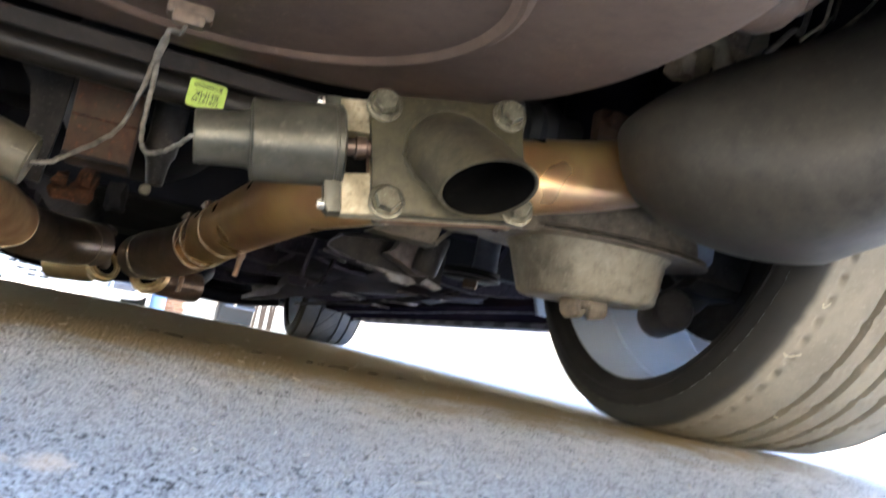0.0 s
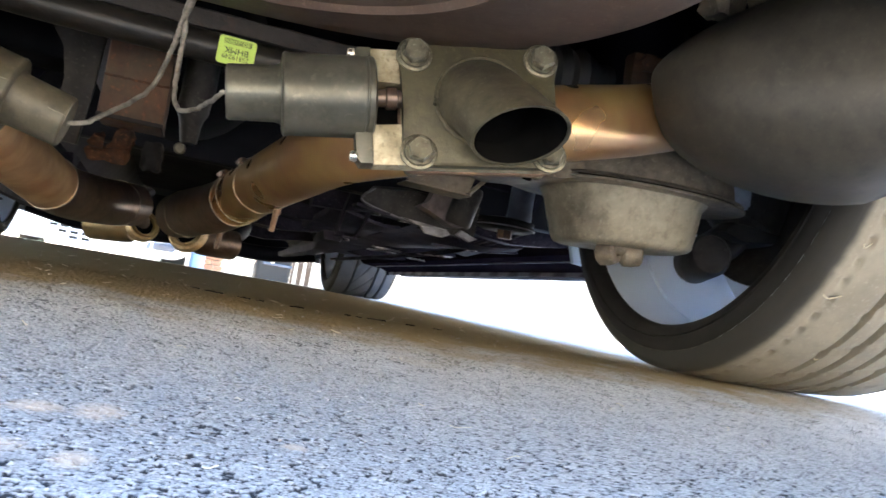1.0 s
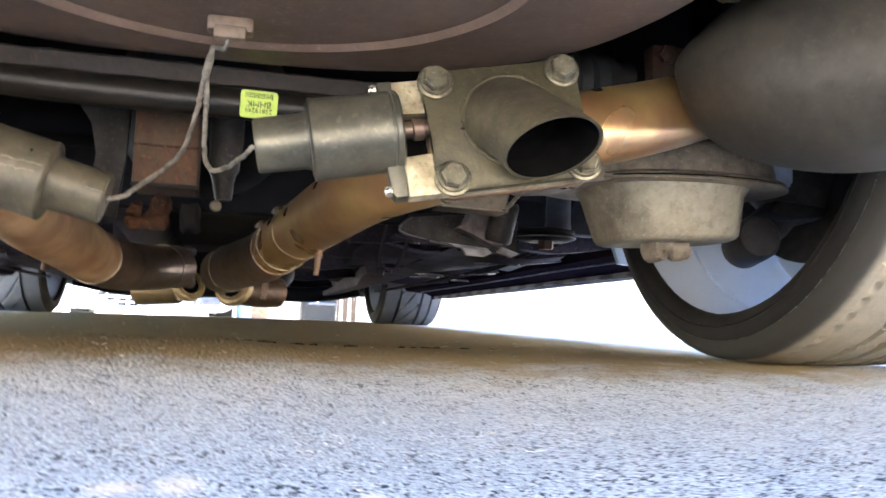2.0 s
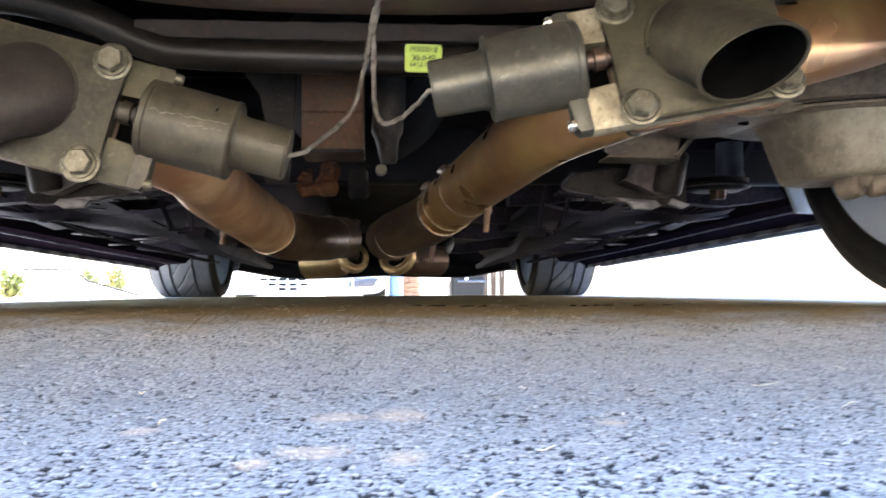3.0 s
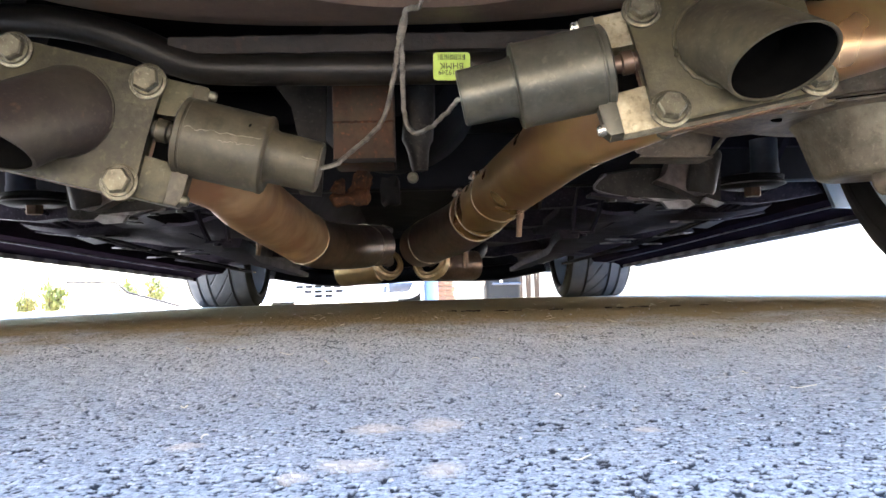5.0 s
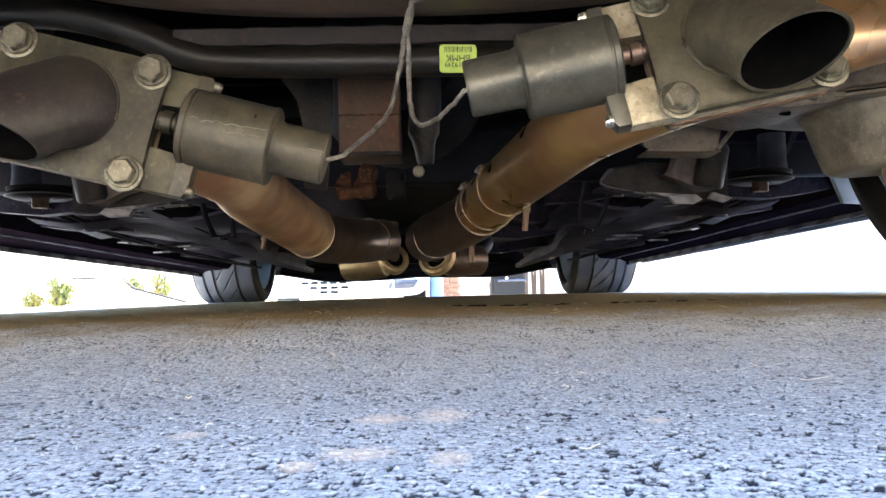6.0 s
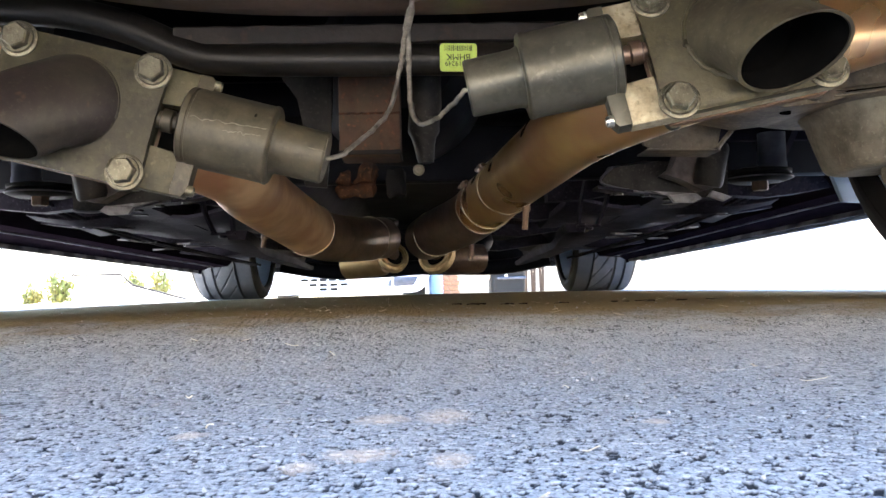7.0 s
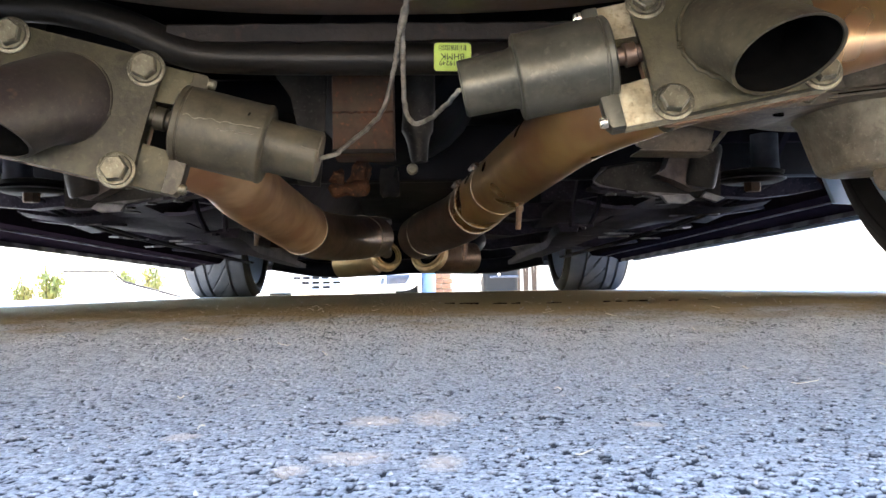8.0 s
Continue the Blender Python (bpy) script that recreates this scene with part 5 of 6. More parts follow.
    prism(bm, [(0.363, 0.143), (0.402, 0.145), (0.41, 0.138), (0.398, 0.132), (0.371, 0.133)], 0.01, Matrix(((sx, 0, 0, 0), (0, 0, -1, 0.25), (0, 1, 0, 0), (0, 0, 0, 1))), 0.002)
    prism(bm, [(0.335, 0.151), (0.375, 0.148), (0.40, 0.146), (0.392, 0.142), (0.36, 0.145)], 0.008, Matrix(((sx, 0, 0, 0), (0, 0, -1, 0.262), (0, 1, 0, 0), (0, 0, 0, 1))), 0.001)
    if sx > 0:
        prism(bm, [(0.418, 0.140), (0.425, 0.148), (0.452, 0.139), (0.44, 0.133)], 0.01, Matrix(((sx, 0, 0, 0), (0, 0, -1, 0.25), (0, 1, 0, 0), (0, 0, 0, 1))), 0.002)
    part("scuffed_tab", bm, SCUFFED, wp, "pale scuffed tab")
    # link casting: a tapered nose and a round boss
    bm = bmesh.new()
    loft(bm, [[(Q(x), y + 0.02 * (x > 0.40), z) for x, z in ((0.352, 0.170), (0.375, 0.162), (0.41, 0.150), (0.428, 0.152), (0.430, 0.19), (0.42, 0.206), (0.372, 0.198), (0.364, 0.178))] for y in (0.232, 0.262)])
    lc = part("link_casting", bm, ALLOY, car, "pinkish grey link casting")
    bm = bmesh.new()
    lathe(bm, [(0, -0.03), (0.017, -0.03), (0.020, -0.026), (0.020, 0.024), (0.017, 0.03), (0, 0.03)], pose(Q(0.418), 0.235, 0.182, 8, sx * 10, 0), 24)
    part("boss", bm, ARM_DARK, lc, "grey round boss")
    # subframe mount: stub, flat cup and bolt
    bm = bmesh.new()
    lathe(bm, [(0, 0.02), (0.0205, 0.02), (0.0205, 0.036), (0.0195, 0.038), (0.0195, 0.08), (0, 0.08)], pose(Q(0.538), 0.32, 0.158), 28)
    mc = part("mount_stub", bm, DAMPER, car, "blue grey subframe mount")
    bm = bmesh.new()
    lathe(bm, [(0.012, 0.0), (0.036, -0.001), (0.044, 0.002), (0.047, 0.004), (0.047, 0.007), (0.044, 0.010), (0.046, 0.012), (0.046, 0.016), (0.03, 0.019), (0.012, 0.019)], pose(Q(0.517), 0.32, 0.167), 32, True)
    part("mount_cup", bm, ALLOY_DARK, mc, "black flat mount cup")
    bm = bmesh.new()
    sweep(bm, [(Q(0.517) + 0.0475 * math.cos(a), 0.32 + 0.0475 * math.sin(a), 0.1715) for a in np.linspace(0, 2 * math.pi, 33)], 0.0011, 6)
    part("cup_edge", bm, SEAM, mc)
    bm = bmesh.new()
    lathe(bm, [(0, -0.012), (0.011, -0.012), (0.0125, -0.01), (0.0125, 0.004), (0, 0.004)], pose(Q(0.518), 0.318, 0.166), 6)
    part("mount_bolt", bm, RUST_BOX, mc, "rusty mount bolt")
    # strap plate under the floor; black plugs paint the dark of its holes
    bm = bmesh.new()
    loft(bm, [[(Q(x), y - 0.018, z), (Q(x), y + 0.018, z), (Q(x), y + 0.018, z + 0.004), (Q(x), y - 0.018, z + 0.004)] for x, y, z in ((0.262, 0.25, 0.152), (0.31, 0.285, 0.150), (0.36, 0.33, 0.152), (0.42, 0.39, 0.150), (0.435, 0.40, 0.158))])
    st = part("strap_plate", bm, STIFF, car, "dark strap plate with black plugs for its holes")
    bm = bmesh.new()
    lathe(bm, [(0, -0.003), (0.007, -0.003), (0.0078, 0), (0, 0)], Matrix(), 6)
    sb = part("strap_bolt", bm, RUBBER, st)
    sb.matrix_basis = pose(Q(0.30), 0.278, 0.150)
    again(sb, pose(Q(0.35), 0.32, 0.1515))
    again(sb, pose(Q(0.395), 0.365, 0.150))
    # scraped edges of the floor shields
    for x, y, w, rz in ((0.526, 1.155, 0.07, 12), (0.622, 1.05, 0.10, -65), (0.655, 1.35, 0.05, 8), (0.54, 1.27, 0.075, -28), (0.56, 0.70, 0.09, -30)):
        bm = bmesh.new()
        loft(bm, [[(u, -0.012 - 0.006 * math.sin(u * 90), 0.0), (u, 0.014 + 0.004 * math.sin(u * 60), 0.003), (u, 0.014, 0.006), (u, -0.012, 0.004)] for u in np.linspace(-w / 2, w / 2, 7)])
        part("shield_edge", bm, SEAM if y < 1 else SCUFFED, car, "scraped edge of a floor shield").matrix_basis = pose(Q(x), y, 0.146 - 0.012 * (y - 1), 0, 0, sx * rz)
    # wavy heat shield under the floor
    bm = bmesh.new()
    loft(bm, [[(Q(x), y + 0.05 * math.sin(x * 14 + 1), 0.160 - 0.012 * (y - 0.6) + 0.006 * math.sin(x * 30 + y * 9) + dz) for y, dz in ((0.62, 0.006), (0.66, -0.002), (0.8, 0.0), (0.96, -0.003), (1.0, 0.008), (1.0, 0.012), (0.62, 0.012))] for x in np.linspace(0.28, 0.66, 14)])
    part("heat_shield", bm, STIFF, car, "dented dark heat shield")
    # floor structure ahead of the axle
    bm = bmesh.new()
    loft(bm, [[(Q(x), y, z + dz) for x, dz in ((0.42, 0.03), (0.43, 0.0), (0.52, 0.0), (0.53, 0.03))] for y, z in ((0.46, 0.172), (0.9, 0.158), (1.6, 0.146), (2.4, 0.134))])
    rail = part("frame_rail", bm, STIFF, car, "worn dark frame rail")
    # black discs paint the dark of the holes in the rail
    bm = bmesh.new()
    lathe(bm, [(0, -0.0005), (0.014, -0.0005), (0.014, 0.0012), (0, 0.0012)], Matrix(), 18)
    hole = part("drain_plug", bm, RUBBER, rail)
    hole.matrix_basis = pose(Q(0.475), 0.62, 0.166)
    for y in (0.95, 1.3, 1.75):
        again(hole, pose(Q(0.475), y, 0.1655 - 0.017 * (y - 0.6) - (0.002 if y > 1 else 0.0045)))
    for y0, x0, x1, z0, w in ((0.55, 0.24, 0.74, 0.176, 0.03), (0.82, 0.18, 0.78, 0.166, 0.05), (1.25, 0.2, 0.78, 0.160, 0.04), (1.8, 0.2, 0.78, 0.150, 0.06)):
        bm = bmesh.new()
        loft(bm, [[(Q(x), y0 + dy, z0 + dz + 0.01 * math.sin(x * 18)) for dy, dz in ((-w, 0.03), (-w * 0.6, 0.0), (w * 0.6, 0.0), (w, 0.03))] for x in np.linspace(x0, x1, 9)])
        part("floor_stiffener", bm, STIFF, car, "worn dark floor stiffener")
    bm = bmesh.new()
    for pts in ([(0.299, 0.200), (0.2967, 0.187), (0.289, 0.1541), (0.2851, 0.1212)], [(0.337, 0.197), (0.3362, 0.1814), (0.3305, 0.1532), (0.3163, 0.1224)]):
        loft(bm, [[(Q(p.x - 0.0018), 0.49, p.z), (Q(p.x + 0.0018), 0.49, p.z), (Q(p.x + 0.0018), 0.515, p.z), (Q(p.x - 0.0018), 0.515, p.z)] for p in smooth_path([(x, 0, z) for x, z in pts], 4)])
    block(bm, (0.04, 0.024, 0.004), pose(Q(0.3005), 0.503, 0.1205), 0.001)
    lathe(bm, [(0, -0.004), (0.006, -0.004), (0.007, 0), (0, 0.001)], pose(Q(0.302), 0.495, 0.118), 6)
    part("strap_bracket", bm, STIFF, car, "thin dark hanging strap bracket")
    bm = bmesh.new()
    bar = smooth_path([(Q(0.28), 0.50, 0.118), (Q(0.30), 0.72, 0.112), (Q(0.325), 1.05, 0.110), (Q(0.36), 1.7, 0.110), (Q(0.385), 2.25, 0.112)], 4)
    loft(bm, [[(p.x - w, p.y, p.z + 0.004), (p.x - w * 0.8, p.y, p.z - 0.007), (p.x + w * 0.8, p.y, p.z - 0.007), (p.x + w, p.y, p.z + 0.004), (p.x + w, p.y, p.z + 0.008), (p.x - w, p.y, p.z + 0.008)] for p, w in ((p, 0.017 + 0.006 * math.sin(k * 0.7)) for k, p in enumerate(bar))])
    part("lower_link", bm, STIFF, car, "worn grey pressed lower link")
    for dx in (0.0, 0.018):
        bm = bmesh.new()
        sweep(bm, smooth_path([(Q(0.60 + dx), 0.46, 0.19), (Q(0.58 + dx), 0.7, 0.158), (Q(0.60 + dx), 1.2, 0.148), (Q(0.58 + dx), 2.3, 0.13)], 6), 0.004, 8)
        part("brake_line", bm, STIFF, car, "dark brake line")


arm_parts(1)
arm_parts(-1)

# wires from the plug to both motors
def wire(pts, radius, seed):
    """A sleeved wire with small kinks and an uneven sleeve."""
    run = smooth_path(pts, 7)
    n = len(run)
    bent = [p + 0.0011 * min(i, n - 1 - i, 6) / 6 * Vector((noise.noise(Vector((i * 0.45, seed, 1))), 0, noise.noise(Vector((i * 0.45, seed, 7))))) for i, p in enumerate(run)]
    bm = bmesh.new()
    sweep(bm, bent, [radius(i / (n - 1)) + 0.00025 * noise.noise(Vector((i * 0.9, seed, 4))) for i in range(n)], 10)
    return part("wire", bm, WIRE, car, "dusty grey sleeved wire")


wire([(0.033, -0.283, 0.247), (0.029, -0.272, 0.24), (0.0202, -0.23, 0.2523), (0.0145, -0.205, 0.2397), (0.0102, -0.19, 0.2252), (0.0083, -0.182, 0.2154), (0.0039, -0.175, 0.1977), (-0.0027, -0.18, 0.1747), (-0.0126, -0.2, 0.1578), (-0.018, -0.215, 0.149), (-0.0313, -0.25, 0.1305), (-0.0357, -0.27, 0.1225), (-0.0465, -0.288, 0.1168)], lambda k: 0.0015 if k < 0.08 else 0.0034 if 0.2 < k < 0.27 else 0.0024 - 0.0007 * k, 8)
wire([(0.0144, -0.2, 0.239), (0.0149, -0.19, 0.2227), (0.015, -0.185, 0.2096), (0.0154, -0.19, 0.1818), (0.018, -0.205, 0.1642), (0.0233, -0.22, 0.1546), (0.032, -0.245, 0.1516), (0.0428, -0.28, 0.1527), (0.0526, -0.326, 0.1547), (0.0572, -0.3275, 0.157)], lambda k: 0.0024 - 0.0008 * k, 3)

# parts seen above the muffler and behind the cutout
for sx in (1, -1):
    bm = bmesh.new()
    sweep(bm, smooth_path([(sx * 0.470, -0.28, 0.43), (sx * 0.478, -0.28, 0.395), (sx * 0.4866, -0.28, 0.381), (sx * 0.503, -0.28, 0.352)], 4), 0.0105, 14)
    part("hanger_peg", bm, ARM, car, "tan rubber hanger peg")
    bm = bmesh.new()
    block(bm, (0.040, 0.03, 0.036), pose(sx * 0.466, -0.275, 0.352, 10, sx * -25, 20), 0.007, 1)
    block(bm, (0.060, 0.03, 0.034), pose(sx * 0.522, -0.275, 0.392, 10, sx * -30, 20), 0.008, 1)
    block(bm, (0.030, 0.03, 0.05), pose(sx * 0.500, -0.26, 0.42, 0, sx * -10, 0), 0.006, 1)
    roughen(bm, 0.009, 70)
    part("hanger_rubber", bm, TAN_BRACKET, car, "dusty rubber exhaust hanger")
    bm = bmesh.new()
    bmesh.ops.create_icosphere(bm, subdivisions=3, radius=1.0, matrix=pose(sx * 0.424, -0.43, 0.345, 0, sx * -38, 0) @ Matrix.Diagonal((0.032, 0.03, 0.024, 1)))
    bmesh.ops.create_icosphere(bm, subdivisions=3, radius=1.0, matrix=pose(sx * 0.462, -0.42, 0.368, 0, sx * -38, 0) @ Matrix.Diagonal((0.040, 0.03, 0.016, 1)))
    for v in bm.verts:
        v.co += 0.004 * Vector((noise.noise(v.co * 45), noise.noise(v.co * 45 + Vector((4, 0, 2))), noise.noise(v.co * 45 + Vector((1, 7, 3)))))
    part("tray_shoulder", bm, WELL, car, "tan pressed shoulder beside the tray")
    for k, (x0, z0, x1, z1) in enumerate(((0.461, 0.328, 0.486, 0.355), (0.491, 0.348, 0.506, 0.370), (0.499, 0.350, 0.514, 0.374), (0.53, 0.37, 0.558, 0.41))):
        bm = bmesh.new()
        sweep(bm, smooth_path([(sx * (x0 - 0.004), -0.395, z0 - 0.006), (sx * x0, -0.40, z0), (sx * (x0 + x1) / 2, -0.402, (z0 + z1) / 2 + 0.003 * (-1) ** k), (sx * x1, -0.40, z1), (sx * (x1 + 0.02), -0.39, 0.465)], 4), 0.0016 + 0.0010 * (k == 0), 10)
        part("hose", bm, TAN_BRACKET if k % 2 else ARM_DARK, car, "dusty thin hose above the muffler")
    bm = bmesh.new()
    A = along((sx * 0.36, -0.03, 0.315), (sx * 0.56, -0.03, 0.335))
    lathe(bm, [(0, 0), (0.03, 0)] + [(0.036 + 0.006 * (k % 2) - 0.001 * k, 0.008 + 0.011 * k) for k in range(9)] + [(0.02, 0.11), (0.02, 0.19), (0, 0.19)], A, 28)
    part("shaft_boot", bm, RUBBER, car, "black ribbed drive shaft boot")
    bm = bmesh.new()
    block(bm, (0.05, 0.03, 0.05), pose(sx * 0.515, -0.06, 0.335), 0.006)
    lathe(bm, [(0, 0), (0.011, 0), (0.011, 0.008), (0.006, 0.01), (0, 0.01)], along((sx * 0.507, -0.075, 0.347), (sx * 0.507, -0.2, 0.34)), 6)
    part("link_mount", bm, RUST_BOX, car, "rusty link mount with bolt")

# ---- litter on the asphalt ----
rnd = random.Random(11)
bm = bmesh.new()
for k in range(140):
    x, y = rnd.uniform(-0.8, 0.85), rnd.uniform(-0.75, 2.4)
    if rnd.random() < 0.4:
        x, y = rnd.uniform(-0.25, 0.6), rnd.uniform(-0.75, 0.3)
    L, a, c = rnd.uniform(0.003, 0.013), rnd.uniform(0, 6.3), rnd.uniform(-1.2, 1.2)
    pts = []
    for i in range(5):
        q = (i / 4 - 0.5) * L
        pts.append((x + q * math.cos(a + c * q / L), y + q * math.sin(a + c * q / L), ground_z(x, y) + 0.0016 + 0.001 * math.sin(i * 0.8 + k)))
    sweep(bm, pts, rnd.uniform(0.00016, 0.00034), 5)
for x0, a0, L in ((-0.105, -138.0, 0.02), (-0.04, -121.0, 0.01), (-0.10, -149.0, 0.008)):
    sweep(bm, [(0.752 + x0 + L * k / 4, 0.3285 * math.cos(radians(a0 + 0.6 * math.sin(k))), 0.33 + 0.3285 * math.sin(radians(a0 + 0.6 * math.sin(k)))) for k in range(5)], 0.0006, 5)
# two bent stalks stand up beside the drive
for stalk in (((1.118, 2.0, 0.0), (1.128, 2.0, 0.018), (1.143, 2.0, 0.026), (1.168, 2.0, 0.031)), ((1.285, 2.0, 0.0), (1.279, 2.0, 0.024), (1.268, 2.0, 0.034), (1.246, 2.0, 0.037), (1.222, 2.0, 0.036))):
    sweep(bm, smooth_path(stalk, 5), 0.0009, 6)
tagged(part("dry_straw", bm, STRAW, None), "short pale bits of dry straw lying on asphalt", "straw", kind="stuff")
bm = bmesh.new()
for k in range(1150):
    v = rnd.random() ** 1.5
    y = -0.83 + 1.0 * v
    x = 0.1 + rnd.uniform(-1, 1) * (0.12 + 0.62 * (y + 0.93))
    r = rnd.uniform(0.0004, 0.0011)
    if k > 900:
        x, y, r = rnd.uniform(-0.9, 0.9), rnd.uniform(-0.1, 2.2), rnd.uniform(0.0006, 0.0016)
    m = pose(x, y, ground_z(x, y) + r * 0.25, rnd.uniform(0, 360), rnd.uniform(0, 360), rnd.uniform(0, 360)) @ Matrix.Diagonal((r, r * rnd.uniform(0.6, 1), r * rnd.uniform(0.5, 0.9), 1))
    vs = [bm.verts.new(m @ Vector(p)) for p in ((1, 0, 0), (-1, 0, 0), (0, 1, 0), (0, -1, 0), (0, 0, 1), (0, 0, -1))]
    for a, b_ in ((0, 2), (2, 1), (1, 3), (3, 0)):
        bm.faces.new((vs[a], vs[b_], vs[4]))
        bm.faces.new((vs[b_], vs[a], vs[5]))
tagged(part("stone_chips", bm, CHIP, None), "tiny pale stone chips bedded in worn asphalt", "stone chips", kind="stuff")
# a crack drawn as a raised black strip for the shade inside it
bm = bmesh.new()
line = smooth_path([(-0.06, 0.40, 0), (0.04, 0.31, 0), (0.10, 0.225, 0), (0.15, 0.178, 0), (0.20, 0.165, 0), (0.26, 0.165, 0), (0.34, 0.19, 0), (0.45, 0.21, 0)], 9)
for i, (p, q) in enumerate(zip(line, line[1:])):
    if i > 8 and i % 11 < 8 and rnd.random() < 0.6:
        w = rnd.uniform(0.0018, 0.0045)
        jp, jq = [0.004 * noise.noise(Vector((j * 0.8, 2, 0))) for j in (i, i + 1)]
        g0, g1 = ground_z(p.x, p.y), ground_z(q.x, q.y)
        h = rnd.uniform(0.001, 0.002)
        loft(bm, [[(p.x, p.y + jp - w, g0 - 0.002), (p.x, p.y + jp + w, g0 - 0.002), (p.x, p.y + jp + w, g0 + h), (p.x, p.y + jp - w * 0.6, g0 + h)],
                  [(q.x, q.y + jq - w, g1 - 0.002), (q.x, q.y + jq + w, g1 - 0.002), (q.x, q.y + jq + w, g1 + h), (q.x, q.y + jq - w * 0.6, g1 + h)]])
tagged(part("crack_filler", bm, SOOT_SHADE, None), "thin broken black strip painting the shade of a crack in the asphalt", "crack filler", kind="stuff")

# ---- beyond the car ----
van = thing("white_car", "white car parked nose to nose ahead, sunlit", "car", (0, 0, 0))
GZ = ground_z(-0.8, 7.5)
def van_ring(y, z0, z1, w, n=28):
    return [(x - 0.79, y, z + GZ) for x, z in rounded_rect_at(w, z1 - z0, min(0.16, (z1 - z0) * 0.35), (z0 + z1) / 2)]


def rounded_rect_at(w, h, r, zc):
    return [(x, z + zc) for x, z in rounded_rect(w, h, r, 5)]


bm = bmesh.new()
loft(bm, [van_ring(6.12, 0.20, 0.62, 1.5), van_ring(6.06, 0.17, 0.66, 1.62), van_ring(6.12, 0.16, 0.70, 1.74), van_ring(6.5, 0.16, 0.80, 1.78), van_ring(7.1, 0.17, 0.92, 1.8), van_ring(9.6, 0.2, 0.95, 1.8), van_ring(10.3, 0.3, 0.9, 1.7)])
part("body", bm, WHITE, van, "white painted body")
bm = bmesh.new()
loft(bm, [van_ring(7.2, 0.88, 0.95, 1.5), van_ring(7.9, 0.88, 1.40, 1.25), van_ring(9.2, 0.88, 1.42, 1.22), van_ring(9.9, 0.88, 0.97, 1.4)])
part("cabin", bm, GRILLE, van, "dark glass cabin")
# raised dark blocks paint the shade inside the grille openings
bm = bmesh.new()
block(bm, (0.060, 0.024, 0.021), Matrix(), 0.005)
hole = part("grille_opening", bm, ALLOY_DARK, van, "dark block painting the shade in a grille opening")
first = True
for z, row in ((0.124, (-0.928, -0.852, -0.776, -0.70, -0.62)), (0.083, (-0.86, -0.776, -0.69, -0.605)), (0.046, (-0.777, -0.69))):
    for x in row:
        m = pose(x, 6.056, z)
        if first:
            hole.matrix_basis, first = m, False
        else:
            again(hole, m)
for sx in (1, -1):
    X = lambda x: -0.79 + sx * (x + 0.79)
    bm = bmesh.new()
    prism(bm, [(X(-0.20), 0.058), (X(-0.03), 0.066), (X(0.0), 0.10), (X(0.006), 0.136), (X(-0.20), 0.136)], 0.03, pose(0, 6.075, 0, 90, 0, 0), 0.003)
    lamp = part("fog_lamp", bm, LAMP_DARK, van, "blue grey fog lamp recess")
    bm = bmesh.new()
    prism(bm, [(X(-0.252), 0.062), (X(-0.222), 0.058), (X(-0.217), 0.112), (X(-0.238), 0.112)], 0.03, pose(0, 6.06, 0, 90, 0, 0), 0.003)
    part("vent", bm, GRILLE, lamp, "dark vent beside the lamp")
for x in (-1.6, -0.04):
    for y in (6.95, 9.5):
        bm = bmesh.new()
        lathe(bm, [(0, -0.1), (0.2, -0.1), (0.3, -0.1), (0.32, -0.07), (0.32, 0.07), (0.3, 0.1), (0.2, 0.1), (0, 0.1)], pose(x, y, GZ + 0.32, 0, 90, 0), 30)
        part("wheel", bm, TYRE_SIDE, van)

# blue column added to paint the white car's corner in shade
post = thing("blue_post", "slim blue column added for the white car's shaded corner", "post", (0, 0, 0))
gz = ground_z(0.14, 6.7)
bm = bmesh.new()
lathe(bm, [(0, 0), (0.075, 0.0), (0.075, 0.015), (0.064, 0.03), (0.060, 0.62), (0.05, 0.65), (0, 0.66)], pose(0.158, 6.7, gz), 24)
part("shaft", bm, BLUE, post, "blue column painting the corner's shade")

bin2 = thing("wheelie_bin", "grey plastic wheeled bin with a dark lid", "bin", (0, 0, 0))
gz = ground_z(0.9, 8.0)
bm = bmesh.new()
loft(bm, [[(0.925 + x * k, 8.0 + y * k, gz + z) for x, y in rounded_rect(0.40, 0.45, 0.05)] for z, k in ((0.02, 0.82), (0.1, 0.86), (0.75, 1.0), (0.8, 1.04))])
part("body", bm, BIN, bin2, "grey plastic body")
bm = bmesh.new()
loft(bm, [[(0.925 + x * k, 8.0 + y * k, gz + z) for x, y in rounded_rect(0.42, 0.47, 0.05)] for z, k in ((0.805, 1.0), (0.84, 0.97), (0.86, 0.8))])
part("lid", bm, GRILLE, bin2, "dark lid")
bm = bmesh.new()
block(bm, (0.30, 0.02, 0.030), pose(0.955, 7.775, 0.125), 0.004)
part("band", bm, LAMP_DARK, bin2, "dark blue band")
bm = bmesh.new()
lathe(bm, [(0, -0.012), (0.014, -0.010), (0.018, 0), (0.014, 0.010), (0, 0.012)], pose(0.90, 7.775, 0.150, 90, 0, 0), 16)
part("latch", bm, BRIGHT, bin2, "bright round latch")
stake = thing("garden_stake", "cream painted wooden stake leaning beside the bin", "stake", (0.69, 7.9, ground_z(0.7, 7.9)))
bm = bmesh.new()
loft(bm, [[(dx + x, y, z) for x, y in rounded_rect(0.05, 0.04, 0.008, 2)] for dx, z in ((0.02, 0.0), (-0.005, 0.12), (0.0, 0.22), (0.03, 0.30), (0.075, 0.36))])
part("pole", bm, STUCCO, stake)
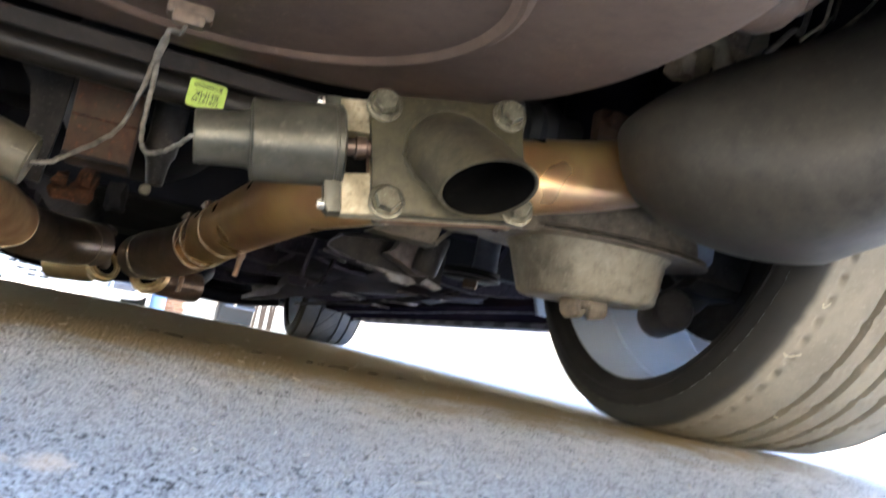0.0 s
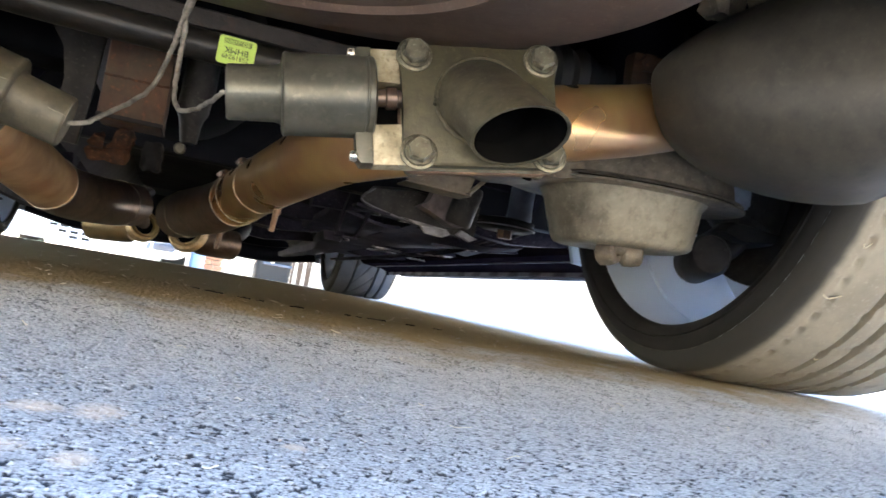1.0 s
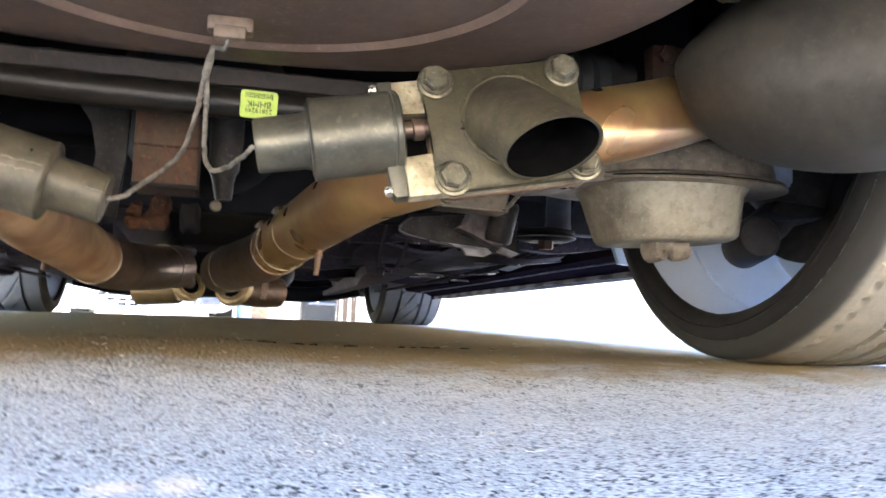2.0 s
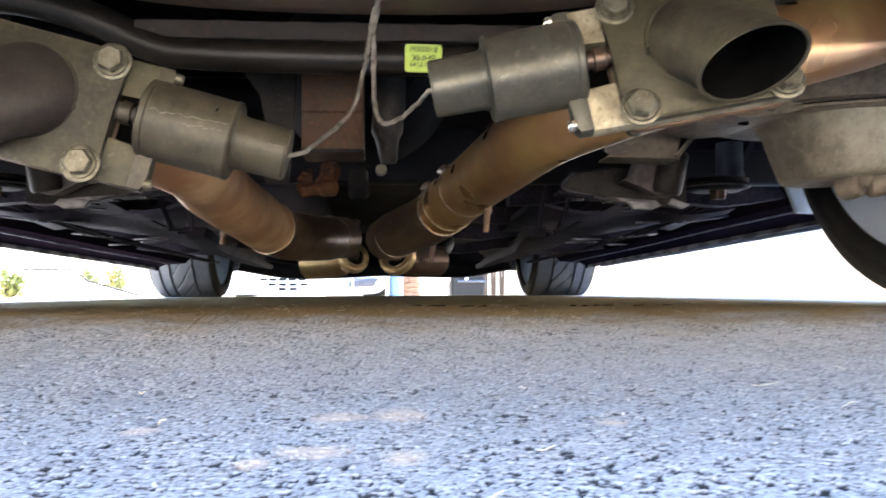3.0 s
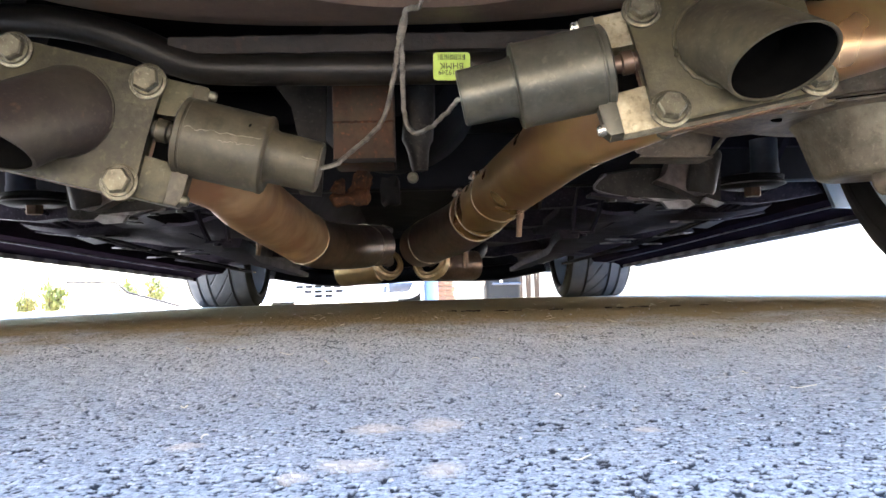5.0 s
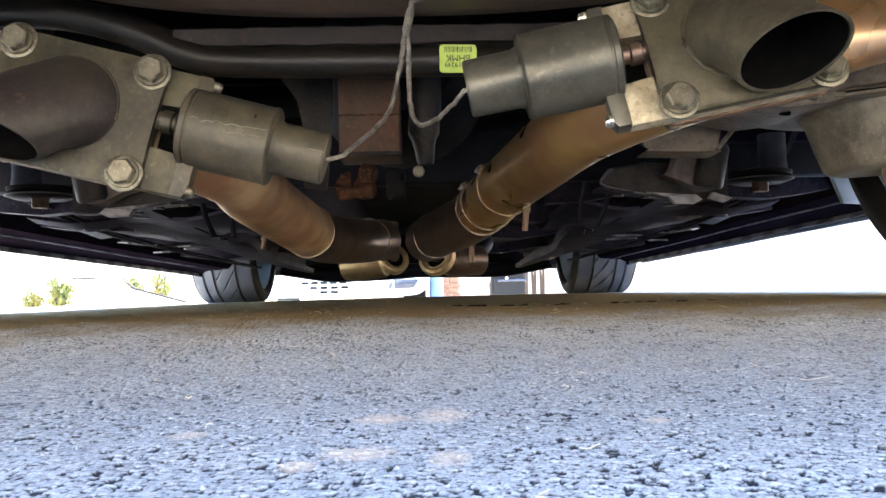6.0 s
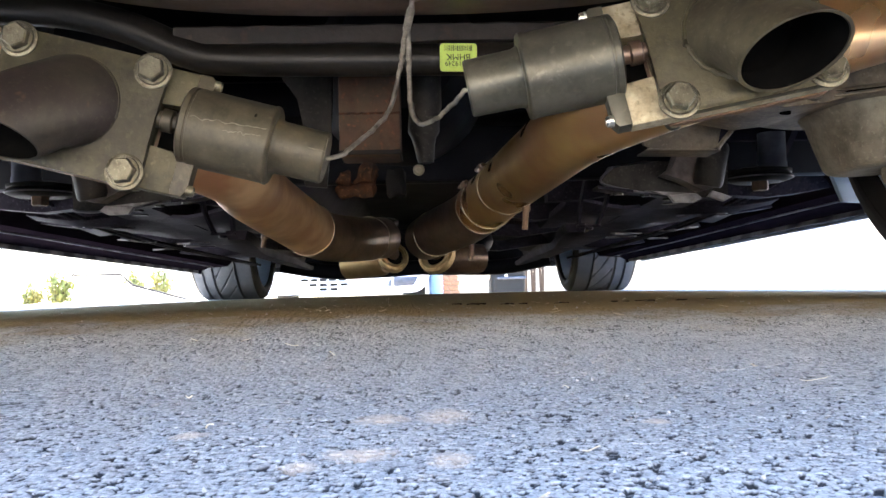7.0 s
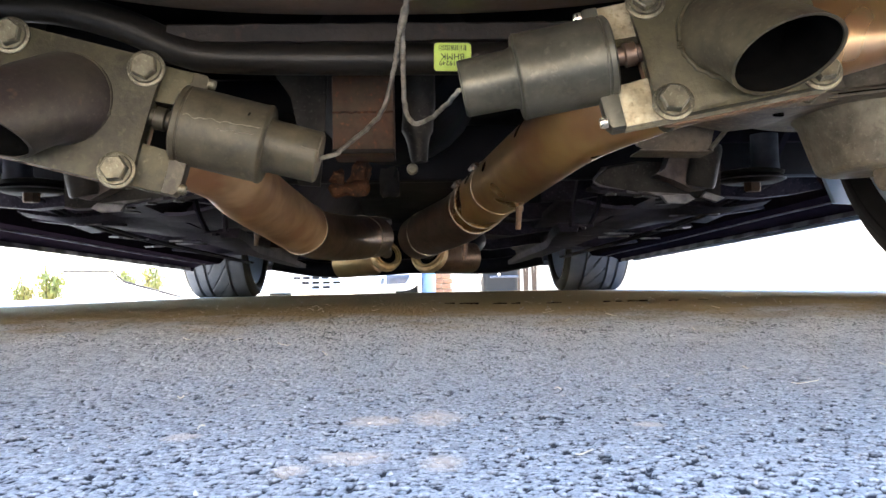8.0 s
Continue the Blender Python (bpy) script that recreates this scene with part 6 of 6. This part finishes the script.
for x in (0.70, 1.08):
    bm = bmesh.new()
    lathe(bm, [(0, -0.02), (0.08, -0.02), (0.09, 0), (0.08, 0.02), (0, 0.02)], pose(x, 8.2, gz + 0.09, 0, 90, 0), 20)
    part("wheel", bm, RUBBER, bin2)

bm = bmesh.new()
gz = ground_z(0.34, 9.0)
pil = thing("brick_pillar", "orange brown brick pillar in sunlight", "pillar", (0, 0, 0))
block(bm, (0.105, 0.052, 0.05), Matrix(), 0.004)
br = part("brick", bm, BRICK, pil)
first = True
for j in range(15):
    for i in range(2):
        m = pose(0.315 + 0.11 * i - (0.02 if j % 2 else 0), 9.0, gz + 0.026 + 0.058 * j)
        if first:
            br.matrix_basis, first = m, False
        else:
            again(br, m)
bm = bmesh.new()
block(bm, (0.20, 0.05, 0.87), pose(0.36, 9.03, gz + 0.435))
part("core", bm, STUCCO, pil, "mortar core")

fence = thing("wooden_fence", "weathered brown board fence behind the driveway", "fence", (0, 0, 0))
bm = bmesh.new()
block(bm, (0.034, 0.02, 1.4), Matrix(), 0.003)
board = part("board", bm, WOOD, fence)
for k in range(5):
    m = pose(1.395 + 0.054 * k, 10.0 + 0.006 * (k % 2), ground_z(1.3, 10) + 0.7, 0, 1.5 * (-1) ** k, 0)
    if k:
        again(board, m)
    else:
        board.matrix_basis = m
bm = bmesh.new()
block(bm, (0.26, 0.03, 0.08), pose(1.50, 10.03, ground_z(1.3, 10) + 0.9), 0.004)
part("rail", bm, WOOD, fence)

bm = bmesh.new()
block(bm, (9.0, 0.2, 2.6), pose(3.6, 13.0, 1.1), 0.02)
tagged(part("wall_far", bm, STUCCO, None), "cream stucco house wall across the yard", "wall", kind="structure")
# made-up wall, lost in the white beyond, added to bounce warm light
bm = bmesh.new()
block(bm, (0.2, 14.0, 2.6), pose(6.5, 3.0, 1.1), 0.02)
tagged(part("wall_side", bm, STUCCO, None), "made-up cream wall beside the drive, added to bounce warm light", "wall", kind="structure")

# unseen wall, added to block low sky and bounce warm light forward
bm = bmesh.new()
block(bm, (14.0, 0.2, 1.9), pose(0.5, -5.0, 0.90), 0.02)
tagged(part("wall_back", bm, STUCCO, None), "unseen cream wall added behind the drive to bounce warm light", "wall", kind="structure")

low = thing("ramp_wall", "low white masonry wall whose top slopes down", "wall", (0, 0, 0))
bm = bmesh.new()
gz = ground_z(-3.2, 9)
prism(bm, [(-3.85, gz - 0.02), (-2.55, gz - 0.02), (-2.55, -0.08), (-3.85, 0.28)], 0.14, pose(0, 9.0, 0, 90, 0, 0))
part("masonry", bm, WHITE_WALL, low, "white painted masonry")
bm = bmesh.new()
sweep(bm, [(-4.0, 8.97, 0.292), (-3.44, 8.97, 0.285), (-3.3, 8.97, 0.14 + 0.02), (-2.55, 8.97, -0.06)], 0.014, 8)
part("rail", bm, ARM_DARK, low, "dark slim rail")
bm = bmesh.new()
block(bm, (0.5, 0.3, 1.4), pose(-3.84, 12.8, 0.48), 0.02)
tagged(part("gate_post", bm, STUCCO, None), "tan stucco gate post in sunlight", "post")


def bush(x, y, size, seed):
    rn = random.Random(seed)
    gz = ground_z(x, y)
    b = thing("bush", "sunlit yellow green shrub", "shrub", (0, 0, 0), group="shrubs by the drive")
    bm = bmesh.new()
    tips = []
    for k in range(9):
        a = rn.uniform(0, 6.3)
        top = Vector((x + size * 0.4 * math.cos(a) * rn.random(), y + size * 0.4 * math.sin(a) * rn.random(), gz + size * rn.uniform(0.6, 1.2)))
        sweep(bm, smooth_path([(x + 0.03 * math.cos(a), y + 0.03 * math.sin(a), gz - 0.01), ((x + top.x) / 2, (y + top.y) / 2, gz + size * 0.4), top], 3), [0.012, 0.011, 0.01, 0.009, 0.007, 0.006, 0.004], 6)
        tips.append(top)
    part("stem", bm, WOOD, b)
    bm = bmesh.new()
    for k in range(900):
        t = rn.choice(tips)
        p = t.lerp(Vector((x, y, gz + 0.1)), rn.random() * 0.8) + Vector((rn.gauss(0, 0.09), rn.gauss(0, 0.09), rn.gauss(0, 0.08))) * size
        m = Matrix.Translation(p) @ Euler((rn.uniform(0, 6), rn.uniform(0, 6), rn.uniform(0, 6))).to_matrix().to_4x4()
        s_ = size * rn.uniform(0.04, 0.075)
        vs = [bm.verts.new(m @ Vector(q)) for q in ((-s_, 0, 0), (0, s_ * 0.45, 0.1 * s_), (s_, 0, 0), (0, -s_ * 0.45, 0.1 * s_))]
        bm.faces.new(vs)
    tagged(part("leaves", bm, LEAF, b), kind="stuff")


for x, y, sz, sd_ in ((-5.45, 12.0, 0.62, 1), (-6.0, 12.4, 0.45, 2), (-4.35, 12.3, 0.5, 3), (-3.95, 12.0, 0.55, 4)):
    bush(x, y, sz, sd_)
